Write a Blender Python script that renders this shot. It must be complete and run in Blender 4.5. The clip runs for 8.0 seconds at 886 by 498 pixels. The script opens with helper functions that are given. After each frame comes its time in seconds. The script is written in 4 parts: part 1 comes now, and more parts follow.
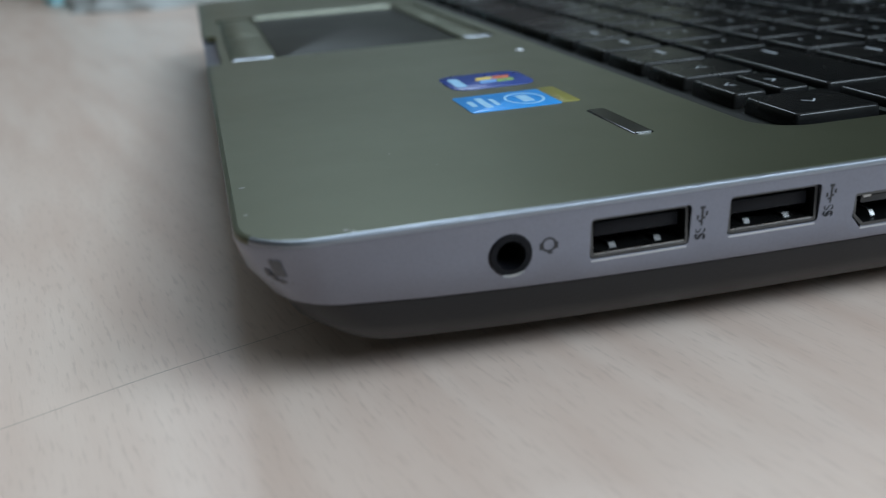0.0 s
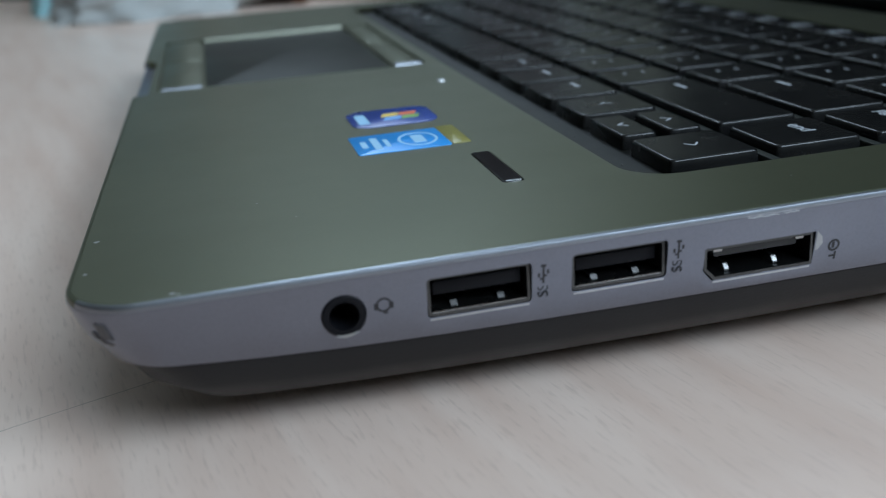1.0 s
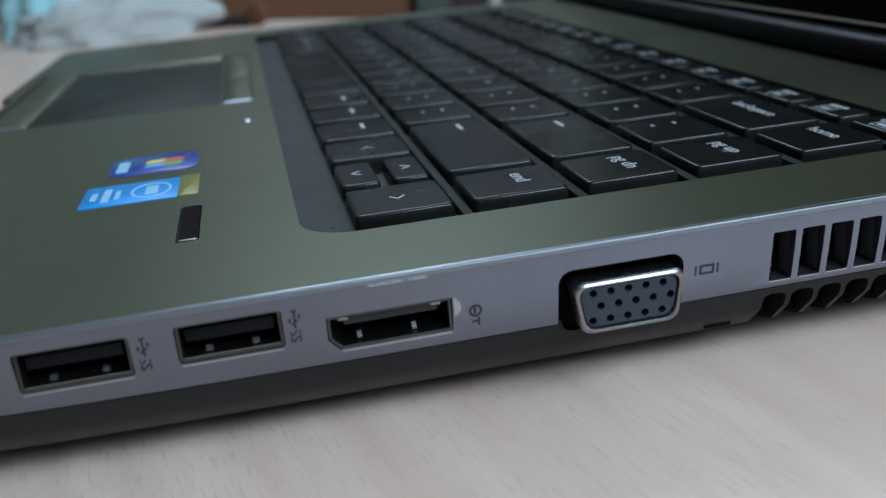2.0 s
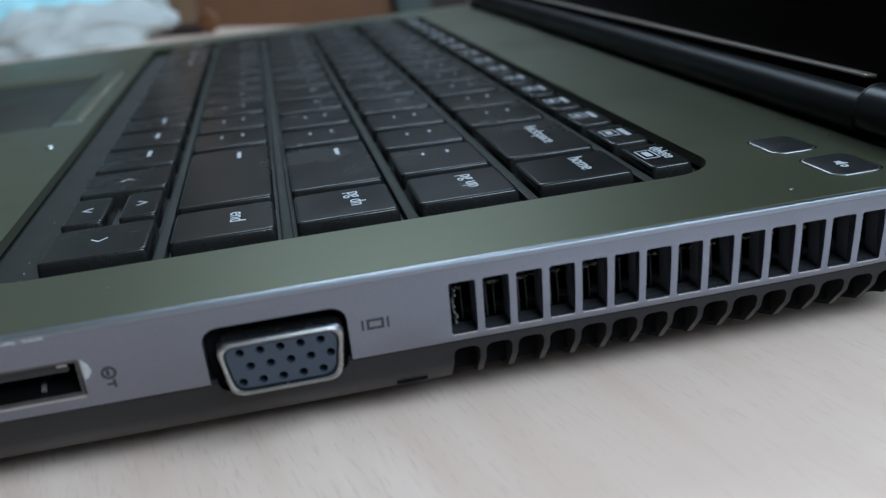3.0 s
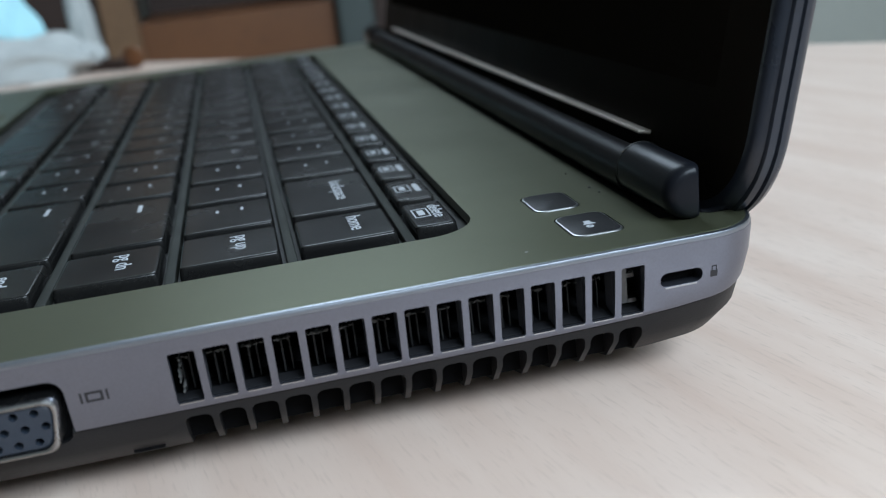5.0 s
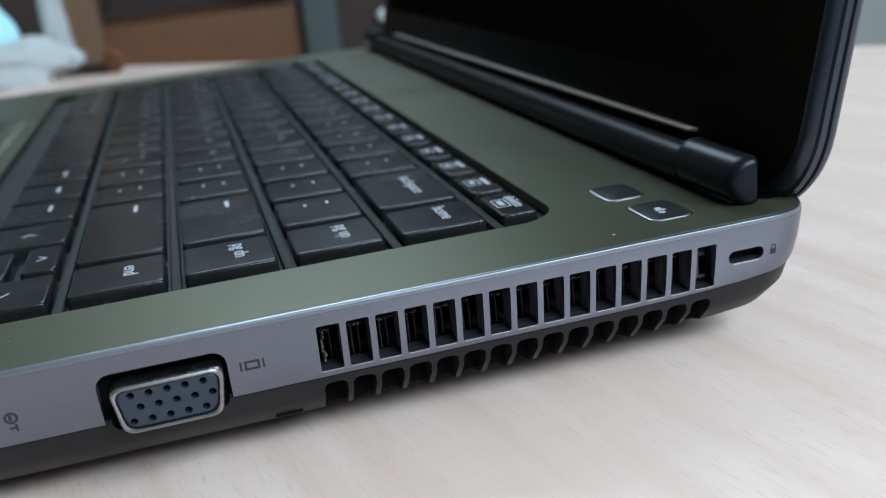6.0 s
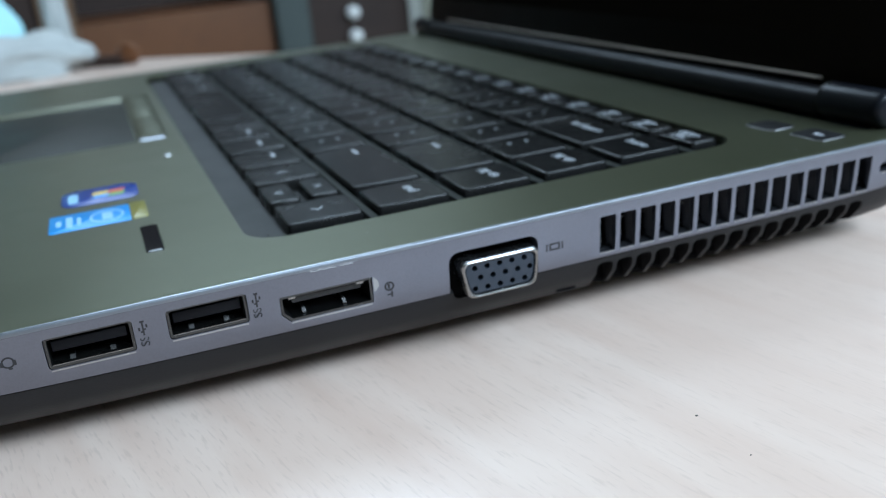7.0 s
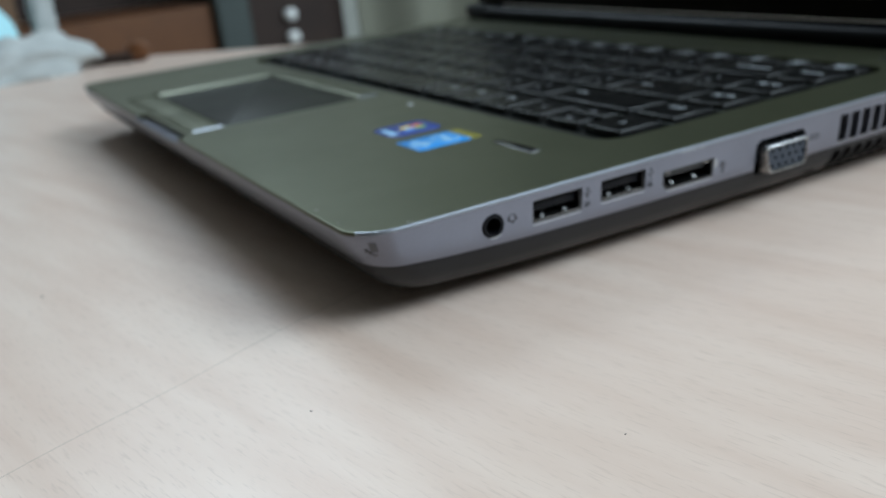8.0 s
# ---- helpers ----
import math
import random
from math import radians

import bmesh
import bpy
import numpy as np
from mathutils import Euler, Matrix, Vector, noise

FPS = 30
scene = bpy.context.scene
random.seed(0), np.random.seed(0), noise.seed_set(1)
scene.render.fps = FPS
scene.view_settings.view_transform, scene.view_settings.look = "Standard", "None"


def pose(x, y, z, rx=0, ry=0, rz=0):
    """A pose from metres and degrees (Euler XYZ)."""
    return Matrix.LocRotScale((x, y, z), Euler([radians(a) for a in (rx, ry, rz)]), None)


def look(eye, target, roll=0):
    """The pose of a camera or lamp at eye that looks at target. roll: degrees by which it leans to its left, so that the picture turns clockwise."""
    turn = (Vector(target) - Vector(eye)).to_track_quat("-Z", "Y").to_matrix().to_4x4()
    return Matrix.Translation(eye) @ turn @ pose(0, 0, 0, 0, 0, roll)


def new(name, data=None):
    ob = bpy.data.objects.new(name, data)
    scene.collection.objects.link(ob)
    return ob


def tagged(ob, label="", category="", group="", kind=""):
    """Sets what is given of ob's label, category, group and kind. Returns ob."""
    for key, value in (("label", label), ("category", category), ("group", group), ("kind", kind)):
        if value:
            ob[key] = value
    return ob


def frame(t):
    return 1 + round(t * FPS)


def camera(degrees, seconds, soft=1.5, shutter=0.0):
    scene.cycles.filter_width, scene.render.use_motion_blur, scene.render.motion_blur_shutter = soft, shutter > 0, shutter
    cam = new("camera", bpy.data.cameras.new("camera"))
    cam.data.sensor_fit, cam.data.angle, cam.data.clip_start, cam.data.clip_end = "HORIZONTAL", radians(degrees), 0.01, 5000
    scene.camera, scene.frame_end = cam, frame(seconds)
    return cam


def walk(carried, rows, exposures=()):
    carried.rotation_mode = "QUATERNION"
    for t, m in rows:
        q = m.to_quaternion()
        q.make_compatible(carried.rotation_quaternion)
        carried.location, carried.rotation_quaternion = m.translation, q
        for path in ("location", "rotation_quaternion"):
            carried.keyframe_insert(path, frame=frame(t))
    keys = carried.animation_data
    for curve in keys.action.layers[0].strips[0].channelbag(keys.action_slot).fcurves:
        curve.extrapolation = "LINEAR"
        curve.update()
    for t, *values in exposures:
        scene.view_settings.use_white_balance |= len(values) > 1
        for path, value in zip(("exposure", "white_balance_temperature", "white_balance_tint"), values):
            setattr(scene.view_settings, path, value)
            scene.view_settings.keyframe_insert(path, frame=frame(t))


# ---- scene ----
cam = camera(50.54, 8.0, soft=1.1)
PATH = [
    (0, (-0.00349, -0.10423, 0.06159), (0.01809, -0.01313, 0.02644), -3.85),
    (0.5, (0.00115, -0.10301, 0.06221), (0.02218, -0.01178, 0.02707), -3.85),
    (1, (0.01927, -0.10729, 0.06712), (0.03954, -0.01584, 0.03211), -4.20),
    (1.5, (0.04693, -0.11366, 0.06931), (0.06505, -0.02145, 0.03511), -5.12),
    (1.7, (0.05716, -0.11367, 0.06930), (0.07463, -0.02129, 0.03523), -5.27),
    (2.8, (0.11894, -0.11158, 0.06673), (0.13444, -0.01864, 0.03323), -6.14),
    (3, (0.12530, -0.11137, 0.06720), (0.13997, -0.01840, 0.03342), -6.39),
    (3.5, (0.15065, -0.11716, 0.06788), (0.16406, -0.02372, 0.03489), -6.94),
    (4, (0.16382, -0.12183, 0.06738), (0.17604, -0.02789, 0.03533), -7.40),
    (5.3, (0.15281, -0.11752, 0.07135), (0.17238, -0.02478, 0.03947), -6.47),
    (5.5, (0.14743, -0.12060, 0.07237), (0.16789, -0.02812, 0.04028), -6.40),
    (6, (0.13109, -0.12990, 0.07580), (0.15419, -0.03809, 0.04357), -6.39),
    (6.5, (0.09640, -0.14168, 0.07713), (0.12383, -0.05111, 0.04478), -6.16),
    (7, (0.05764, -0.15396, 0.07912), (0.08817, -0.06457, 0.04630), -6.22),
    (7.5, (-0.00893, -0.16656, 0.08187), (0.02905, -0.08022, 0.04865), -6.03),
    (8, (-0.07156, -0.16955, 0.08544), (-0.02809, -0.08597, 0.05189), -6.58),
]

EXPOSURES = [(0.0, -0.32, 6150, 8), (1.5, -0.34, 5850, 8), (3.5, 0.02, 5850, 7), (4.1, -0.06, 6150, 9), (5.5, 0.08, 6050, 9), (7.0, 0.2, 5750, 6), (8.0, -0.10, 6250, 7)]
walk(cam, [(t, look(eye, target, roll)) for t, eye, target, roll in PATH], EXPOSURES)
cam.data.dof.use_dof, cam.data.dof.focus_distance, cam.data.dof.aperture_fstop = True, 0.147, 20.0

# ---- world and light ----
world = bpy.data.worlds.new("sky")
scene.world = world
world.use_nodes = True
sky = world.node_tree.nodes.new("ShaderNodeTexSky")
sky.sky_type, sky.sun_disc = "NISHITA", False
sky.sun_elevation, sky.sun_rotation = radians(72), radians(270)
world.node_tree.nodes["Background"].inputs[1].default_value = 0.12
world.node_tree.links.new(sky.outputs[0], world.node_tree.nodes["Background"].inputs[0])


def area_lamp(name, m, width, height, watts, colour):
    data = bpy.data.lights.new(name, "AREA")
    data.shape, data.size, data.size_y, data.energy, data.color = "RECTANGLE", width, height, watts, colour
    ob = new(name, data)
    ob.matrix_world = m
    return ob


# added daylight lamps, set in three assumed windows out of view
area_lamp("south_added_light", look((0.95, -1.18, 1.18), (0.1, 0.1, 0.0)), 1.3, 0.8, 53, (0.78, 0.905, 1.0))
area_lamp("north_added_light", look((0.30, 1.55, 1.34), (0.1, 0.0, 0.0)), 0.62, 0.72, 11, (0.78, 0.905, 1.0))
area_lamp("east_added_light", look((1.55, 0.20, 1.24), (0.0, 0.10, 0.10)), 2.2, 1.0, 7.5, (0.78, 0.905, 1.0))

# ---- building helpers: the plan is drawn in units of U metres ----
U = 0.0104
DECK = 2.40


def top_map(u, v, w):
    return (u, v, w)


def side_map(u, v, w):
    return (u, -w, v)


def rounded(u0, u1, v0, v1, r, n=4, cuts=1):
    """A rounded rectangle's outline, anticlockwise; its sides along u are cut into pieces."""
    r = max(1e-4, min(r, (u1 - u0) / 2 - 1e-4, (v1 - v0) / 2 - 1e-4))
    pts = []
    for k, (cu, cv) in enumerate(((u1 - r, v0 + r), (u1 - r, v1 - r), (u0 + r, v1 - r), (u0 + r, v0 + r))):
        for i in range(n + 1):
            a = radians(-90 + 90 * k + 90 * i / n)
            pts.append((cu + r * math.cos(a), cv + r * math.sin(a)))
        if k in (1, 3):
            s, e = ((u1 - r, v1), (u0 + r, v1)) if k == 1 else ((u0 + r, v0), (u1 - r, v0))
            for i in range(1, cuts):
                pts.append((s[0] + (e[0] - s[0]) * i / cuts, s[1]))
    return pts


def loft(bm, rings, closed=False):
    """Skins rings of points; the ends are capped, or joined to each other."""
    vs = [[bm.verts.new(p) for p in ring] for ring in rings]
    n = len(vs[0])
    pairs = list(zip(vs, vs[1:])) + ([(vs[-1], vs[0])] if closed else [])
    for a, b in pairs:
        for i in range(n):
            bm.faces.new((a[i], a[(i + 1) % n], b[(i + 1) % n], b[i]))
    if not closed:
        bm.faces.new(list(reversed(vs[0])))
        bm.faces.new(vs[-1])
    return bm


def slab(bm, u0, u1, v0, v1, w0, w1, r=0.0, bevel=0.0, where=top_map, n=4, low=0.0):
    """A slab with rounded corners, a rounded upper rim and, with low, a bevelled lower one."""
    steps = [(low, w0), (0, w0 + low)] if low else [(0, w0)]
    steps += [(0, w1 - bevel), (bevel * 0.3, w1 - bevel * 0.3), (bevel, w1)] if bevel else [(0, w1)]
    rings = [[where(u, v, w) for u, v in rounded(u0 + i, u1 - i, v0 + i, v1 - i, max(r - i, 0.001), n)] for i, w in steps]
    return loft(bm, rings)


def tube(bm, r, a0, a1, where, n=24, bevel=0.0, r_in=0.0):
    """A round bar, or a ring with r_in, along the third axis of where."""
    circle = lambda q, w: [where(q * math.cos(2 * math.pi * i / n), q * math.sin(2 * math.pi * i / n), w) for i in range(n)]
    rings = [circle(r - bevel, a0), circle(r, a0 + bevel)] if bevel else [circle(r, a0)]
    rings += [circle(r, a1 - bevel), circle(r - bevel, a1)] if bevel else [circle(r, a1)]
    if r_in:
        rings += [circle(r_in, a1), circle(r_in, a0)]
        return loft(bm, rings, closed=True)
    return loft(bm, rings)


def box(bm, x0, x1, y0, y1, z0, z1):
    return loft(bm, [[(x0, y0, z), (x1, y0, z), (x1, y1, z), (x0, y1, z)] for z in (z0, z1)])


def finish(bm, name, material, smooth=35):
    """Turns a bmesh drawn in plan units into a mesh in metres."""
    bmesh.ops.recalc_face_normals(bm, faces=bm.faces)
    bmesh.ops.scale(bm, vec=(U, U, U), verts=bm.verts)
    mesh = bpy.data.meshes.new(name)
    bm.to_mesh(mesh)
    bm.free()
    mesh.materials.append(material)
    mesh.shade_smooth()
    mesh.set_sharp_from_angle(angle=radians(smooth))
    return mesh


def part(name, bm, material, parent, label="", smooth=35):
    ob = new(name, finish(bm, name, material, smooth) if isinstance(bm, bmesh.types.BMesh) else bm)
    ob.parent = parent
    return tagged(ob, label)


def thing(name, label, category, group="", kind=""):
    return tagged(new(name), label, category, group, kind)


def solo(name, bm, material, label, category, group="", kind="", smooth=35):
    return tagged(new(name, finish(bm, name, material, smooth)), label, category, group, kind)


def cut(ob, bm, smooth=35):
    """Takes the solids of bm away from ob, for good."""
    bmesh.ops.recalc_face_normals(bm, faces=bm.faces)
    bmesh.ops.scale(bm, vec=(U, U, U), verts=bm.verts)
    mesh = bpy.data.meshes.new("cutter")
    bm.to_mesh(mesh)
    bm.free()
    cutter = new("cutter", mesh)
    mod = ob.modifiers.new("cut", "BOOLEAN")
    mod.operation, mod.object, mod.solver, mod.use_self = "DIFFERENCE", cutter, "EXACT", True
    bpy.context.view_layer.update()
    made = bpy.data.meshes.new_from_object(ob.evaluated_get(bpy.context.evaluated_depsgraph_get()))
    ob.modifiers.remove(mod)
    old, ob.data = ob.data, made
    made.name = old.name
    bpy.data.meshes.remove(old)
    bpy.data.objects.remove(cutter)
    bpy.data.meshes.remove(mesh)
    made.shade_smooth()
    made.set_sharp_from_angle(angle=radians(smooth))


def lettering(text, size, material, parent, m):
    curve = bpy.data.curves.new("legend", "FONT")
    curve.body, curve.size, curve.align_x, curve.align_y, curve.extrude = text, size * U, "CENTER", "CENTER", 0.004 * U
    ob = new("legend", curve)
    bpy.context.view_layer.update()
    mesh = bpy.data.meshes.new_from_object(ob.evaluated_get(bpy.context.evaluated_depsgraph_get()))
    bpy.data.objects.remove(ob)
    bpy.data.curves.remove(curve)
    mesh.materials.clear()
    mesh.materials.append(material)
    made = new("legend", mesh)
    made.parent, made.matrix_basis = parent, m
    return made


# ---- materials ----
def material(name, colour, rough=0.5, metal=0.0, grain=0.0, scale=300.0, bump=0.0, wear=0.0, wear_scale=25.0, wear_colour=None, coat=0.0, spec=0.5):
    """A surface with fine grain in colour and relief, and broad patches of wear in colour and gloss."""
    m = bpy.data.materials.new(name)
    m.use_nodes = True
    nt, b = m.node_tree, m.node_tree.nodes["Principled BSDF"]
    b.inputs["Metallic"].default_value, b.inputs["Roughness"].default_value = metal, rough
    b.inputs["Coat Weight"].default_value, b.inputs["Specular IOR Level"].default_value = coat, spec
    b.inputs["Base Color"].default_value = (*colour, 1)
    geo = nt.nodes.new("ShaderNodeNewGeometry")
    fine, broad = nt.nodes.new("ShaderNodeTexNoise"), nt.nodes.new("ShaderNodeTexNoise")
    fine.inputs["Scale"].default_value, fine.inputs["Detail"].default_value = scale, 6
    broad.inputs["Scale"].default_value, broad.inputs["Detail"].default_value = wear_scale, 5
    for tex in (fine, broad):
        nt.links.new(geo.outputs["Position"], tex.inputs["Vector"])
    if grain or wear:
        mixes = []
        for tex, amount, tint in ((fine, grain, tuple(c * 0.55 for c in colour)), (broad, wear, wear_colour or tuple(c * 0.7 for c in colour))):
            ramp = nt.nodes.new("ShaderNodeMapRange")
            ramp.inputs[1].default_value, ramp.inputs[2].default_value, ramp.inputs[4].default_value = 0.40, 0.75, amount
            nt.links.new(tex.outputs["Fac"], ramp.inputs[0])
            mix = nt.nodes.new("ShaderNodeMix")
            mix.data_type = "RGBA"
            nt.links.new(ramp.outputs[0], mix.inputs[0])
            mix.inputs[6].default_value, mix.inputs[7].default_value = (*colour, 1), (*tint, 1)
            if mixes:
                nt.links.new(mixes[-1].outputs[2], mix.inputs[6])
            mixes.append(mix)
        nt.links.new(mixes[-1].outputs[2], b.inputs["Base Color"])
        gloss = nt.nodes.new("ShaderNodeMapRange")
        gloss.inputs[3].default_value, gloss.inputs[4].default_value = rough - 0.07, rough + 0.09
        nt.links.new(broad.outputs["Fac"], gloss.inputs[0])
        nt.links.new(gloss.outputs[0], b.inputs["Roughness"])
    if bump:
        relief = nt.nodes.new("ShaderNodeBump")
        relief.inputs["Strength"].default_value, relief.inputs["Distance"].default_value = bump, 0.0002
        nt.links.new(fine.outputs["Fac"], relief.inputs["Height"])
        nt.links.new(relief.outputs[0], b.inputs["Normal"])
    return m


def wood(name, pale, dark, turn, stretch=14.0, scale=60.0, rough=0.45, fleck=0.5):
    """Laminate or boards: long streaks with short dark flecks along the grain."""
    m = bpy.data.materials.new(name)
    m.use_nodes = True
    nt, b = m.node_tree, m.node_tree.nodes["Principled BSDF"]
    geo, spin = nt.nodes.new("ShaderNodeNewGeometry"), nt.nodes.new("ShaderNodeMapping")
    spin.inputs["Rotation"].default_value = (0, 0, radians(turn))
    spin.vector_type = "TEXTURE"
    spin.inputs["Scale"].default_value = (stretch, 1, 1)
    nt.links.new(geo.outputs["Position"], spin.inputs["Vector"])
    streak, flecks, cloud = (nt.nodes.new("ShaderNodeTexNoise") for _ in range(3))
    streak.inputs["Scale"].default_value, streak.inputs["Detail"].default_value = scale, 5
    flecks.inputs["Scale"].default_value, flecks.inputs["Detail"].default_value = max(scale * 10, 1500.0) if scale > 50 else scale * 10, 4
    cloud.inputs["Scale"].default_value, cloud.inputs["Detail"].default_value = 9, 4
    for tex in (streak, flecks):
        nt.links.new(spin.outputs[0], tex.inputs["Vector"])
    nt.links.new(geo.outputs["Position"], cloud.inputs["Vector"])
    base = None
    for tex, lo, hi, amount, tint in ((streak, 0.35, 0.70, 0.8, dark), (flecks, 0.55, 0.68, fleck, tuple(c * 0.62 for c in dark)), (cloud, 0.35, 0.7, 0.6, tuple(c * q for c, q in zip(pale, (0.93, 0.895, 0.88))))):
        ramp, mix = nt.nodes.new("ShaderNodeMapRange"), nt.nodes.new("ShaderNodeMix")
        ramp.inputs[1].default_value, ramp.inputs[2].default_value, ramp.inputs[4].default_value = lo, hi, amount
        mix.data_type = "RGBA"
        nt.links.new(tex.outputs["Fac"], ramp.inputs[0])
        nt.links.new(ramp.outputs[0], mix.inputs[0])
        mix.inputs[6].default_value, mix.inputs[7].default_value = (*pale, 1), (*tint, 1)
        if base:
            nt.links.new(base.outputs[2], mix.inputs[6])
        base = mix
    nt.links.new(base.outputs[2], b.inputs["Base Color"])
    b.inputs["Roughness"].default_value = rough
    relief = nt.nodes.new("ShaderNodeBump")
    relief.inputs["Strength"].default_value, relief.inputs["Distance"].default_value = 0.25, 0.0001
    nt.links.new(flecks.outputs["Fac"], relief.inputs["Height"])
    nt.links.new(relief.outputs[0], b.inputs["Normal"])
    return m


DESK = wood("beech_laminate", (0.71, 0.572, 0.486), (0.56, 0.398, 0.318), -78, stretch=8.0, scale=95.0, rough=0.36, fleck=0.3)
EDGE = material("desk_edging", (0.5, 0.4, 0.32), 0.5, grain=0.3, scale=200, bump=0.1)
ALU = material("brushed_aluminium", (0.101, 0.106, 0.064), 0.37, 0.72, grain=0.12, scale=2500, bump=0.04, wear=0.25, wear_scale=30)
BAND = material("silver_paint", (0.188, 0.196, 0.235), 0.31, 0.9, grain=0.18, scale=2600, bump=0.06, wear=0.2, wear_scale=60)
COVER = material("dark_grey_plastic", (0.013, 0.0128, 0.0138), 0.46, spec=0.22, grain=0.3, scale=2600, bump=0.15, wear=0.3, wear_scale=80)
BLACK = material("black_plastic", (0.014, 0.014, 0.016), 0.42, grain=0.3, scale=2500, bump=0.1, wear=0.3, wear_scale=60)
TRAY = material("keyboard_tray_plastic", (0.014, 0.0145, 0.013), 0.5, spec=0.25, grain=0.3, scale=1800, bump=0.1, wear=0.3, wear_scale=80)
RIB = material("grey_rib_plastic", (0.022, 0.024, 0.021), 0.62, spec=0.14, grain=0.4, scale=1500, bump=0.15, wear=0.4, wear_scale=90)
KEY = material("key_plastic", (0.0075, 0.0075, 0.0076), 0.25, spec=0.31, grain=0.3, scale=3000, bump=0.12, wear=0.5, wear_scale=55, wear_colour=(0.016, 0.015, 0.013))
HINGE = material("satin_black_plastic", (0.006, 0.006, 0.0075), 0.36, spec=0.10, grain=0.2, scale=1500, bump=0.05, wear=0.2, wear_scale=60)
CAP = material("dark_blue_black_plastic", (0.006, 0.007, 0.010), 0.30, spec=0.16, grain=0.2, scale=1500, bump=0.05, wear=0.2, wear_scale=60)
LIDBLACK = material("black_lid_paint", (0.015, 0.019, 0.028), 0.28, spec=0.5, grain=0.3, scale=900, bump=0.08, wear=0.3, wear_scale=40)
BEZEL = material("matt_black_bezel", (0.009, 0.0076, 0.006), 0.45, spec=0.02, grain=0.3, scale=1500, bump=0.05, wear=0.3, wear_scale=40)
FLOORGREY = material("dusty_grey_plastic", (0.014, 0.014, 0.016), 0.7, spec=0.2, grain=0.5, scale=900, bump=0.3, wear=0.5, wear_scale=150)
VANE = material("grey_vane_plastic", (0.075, 0.076, 0.084), 0.5, spec=0.3, grain=0.3, scale=1500, bump=0.1, wear=0.3, wear_scale=120)
FIN = material("dull_cooler_metal", (0.010, 0.010, 0.010), 0.6, 0.2, grain=0.4, scale=1500)
GLASS = material("dark_screen", (0.009, 0.0076, 0.006), 0.5, spec=0.0, grain=0.2, scale=800)
GLOSS = material("gloss_black", (0.008, 0.008, 0.009), 0.12, grain=0.1, scale=600, wear=0.3, wear_scale=90)
CHROME = material("bright_steel", (0.31, 0.305, 0.30), 0.26, 1.0, grain=0.15, scale=2000, wear=0.3, wear_scale=150)
SHELL = material("port_steel", (0.09, 0.09, 0.09), 0.36, 1.0, grain=0.2, scale=2000, wear=0.4, wear_scale=150)
SLATE = material("blue_grey_insulator", (0.020, 0.027, 0.040), 0.5, grain=0.3, scale=1500, wear=0.4, wear_scale=150)
# painted shade: near-black without gloss, so openings look deep in any light
CAVITY_SHADE = material("painted_cavity_shade", (0.004, 0.004, 0.0045), 0.8, spec=0.05, grain=0.2, scale=900)
PRINT = material("white_print", (0.42, 0.44, 0.47), 0.5, grain=0.2, scale=1500)
MARK = material("dark_print", (0.015, 0.015, 0.018), 0.55, grain=0.3, scale=1500)
PAD = material("touchpad_film", (0.020, 0.021, 0.016), 0.45, 0.0, spec=0.10, grain=0.2, scale=2500, bump=0.05, wear=0.3, wear_scale=40)
LIP_REFLECTION = material("beige_reflection", (0.72, 0.64, 0.57), 0.36, 0.85, grain=0.2, scale=900, wear=0.3, wear_scale=50)
BLUE = material("sky_blue_sticker", (0.012, 0.27, 0.72), 0.32, grain=0.1, scale=900, wear=0.2, wear_scale=120)
NAVY = material("navy_sticker", (0.015, 0.05, 0.28), 0.28, grain=0.1, scale=900, wear=0.3, wear_scale=120)
PALE = material("sticker_white", (0.32, 0.58, 0.82), 0.35, grain=0.1, scale=900)
GOLD = material("olive_yellow_tag", (0.22, 0.20, 0.03), 0.35, grain=0.4, scale=700)
RED = material("sticker_orange", (0.75, 0.16, 0.05), 0.35, grain=0.1, scale=900)
GREEN = material("sticker_green", (0.25, 0.45, 0.08), 0.35, grain=0.1, scale=900)
YELLOW = material("sticker_yellow", (0.85, 0.62, 0.10), 0.35, grain=0.1, scale=900)
AZURE = material("sticker_azure", (0.20, 0.45, 0.85), 0.35, grain=0.1, scale=900)
RUBBER = material("rubber", (0.02, 0.02, 0.02), 0.8, grain=0.3, scale=900, bump=0.2)
LINE = material("scratch_brown", (0.40, 0.33, 0.275), 0.7, grain=0.5, scale=800)
SPECK = material("dark_speck", (0.10, 0.085, 0.075), 0.8, grain=0.4, scale=900)
SATIN = material("satin_silver", (0.46, 0.47, 0.48), 0.32, 1.0, grain=0.15, scale=2200, wear=0.3, wear_scale=90)
DUST = material("grey_dust", (0.10, 0.098, 0.092), 0.9, grain=0.4, scale=900, bump=0.4)
SCUFF = material("grey_scuff", (0.095, 0.092, 0.098), 0.6, 0.3, grain=0.6, scale=1500, wear=0.5, wear_scale=400)
SCRATCH = material("bare_metal_scratch", (0.34, 0.335, 0.335), 0.45, 0.3, grain=0.2, scale=900)
WALL = material("wall_paint", (0.45, 0.46, 0.42), 0.8, grain=0.15, scale=120, bump=0.2, wear=0.2, wear_scale=1.5)
RIM = material("polished_edge", (0.30, 0.32, 0.36), 0.33, 1.0, grain=0.15, scale=2200, bump=0.05, wear=0.35, wear_scale=70)
PANEL = wood("screen_darkening_panel", (0.05, 0.03, 0.02), (0.03, 0.018, 0.012), 90, scale=6)
CEILING = material("ceiling_paint", (0.78, 0.78, 0.75), 0.85, grain=0.1, scale=120, bump=0.2, wear=0.1, wear_scale=1.5)
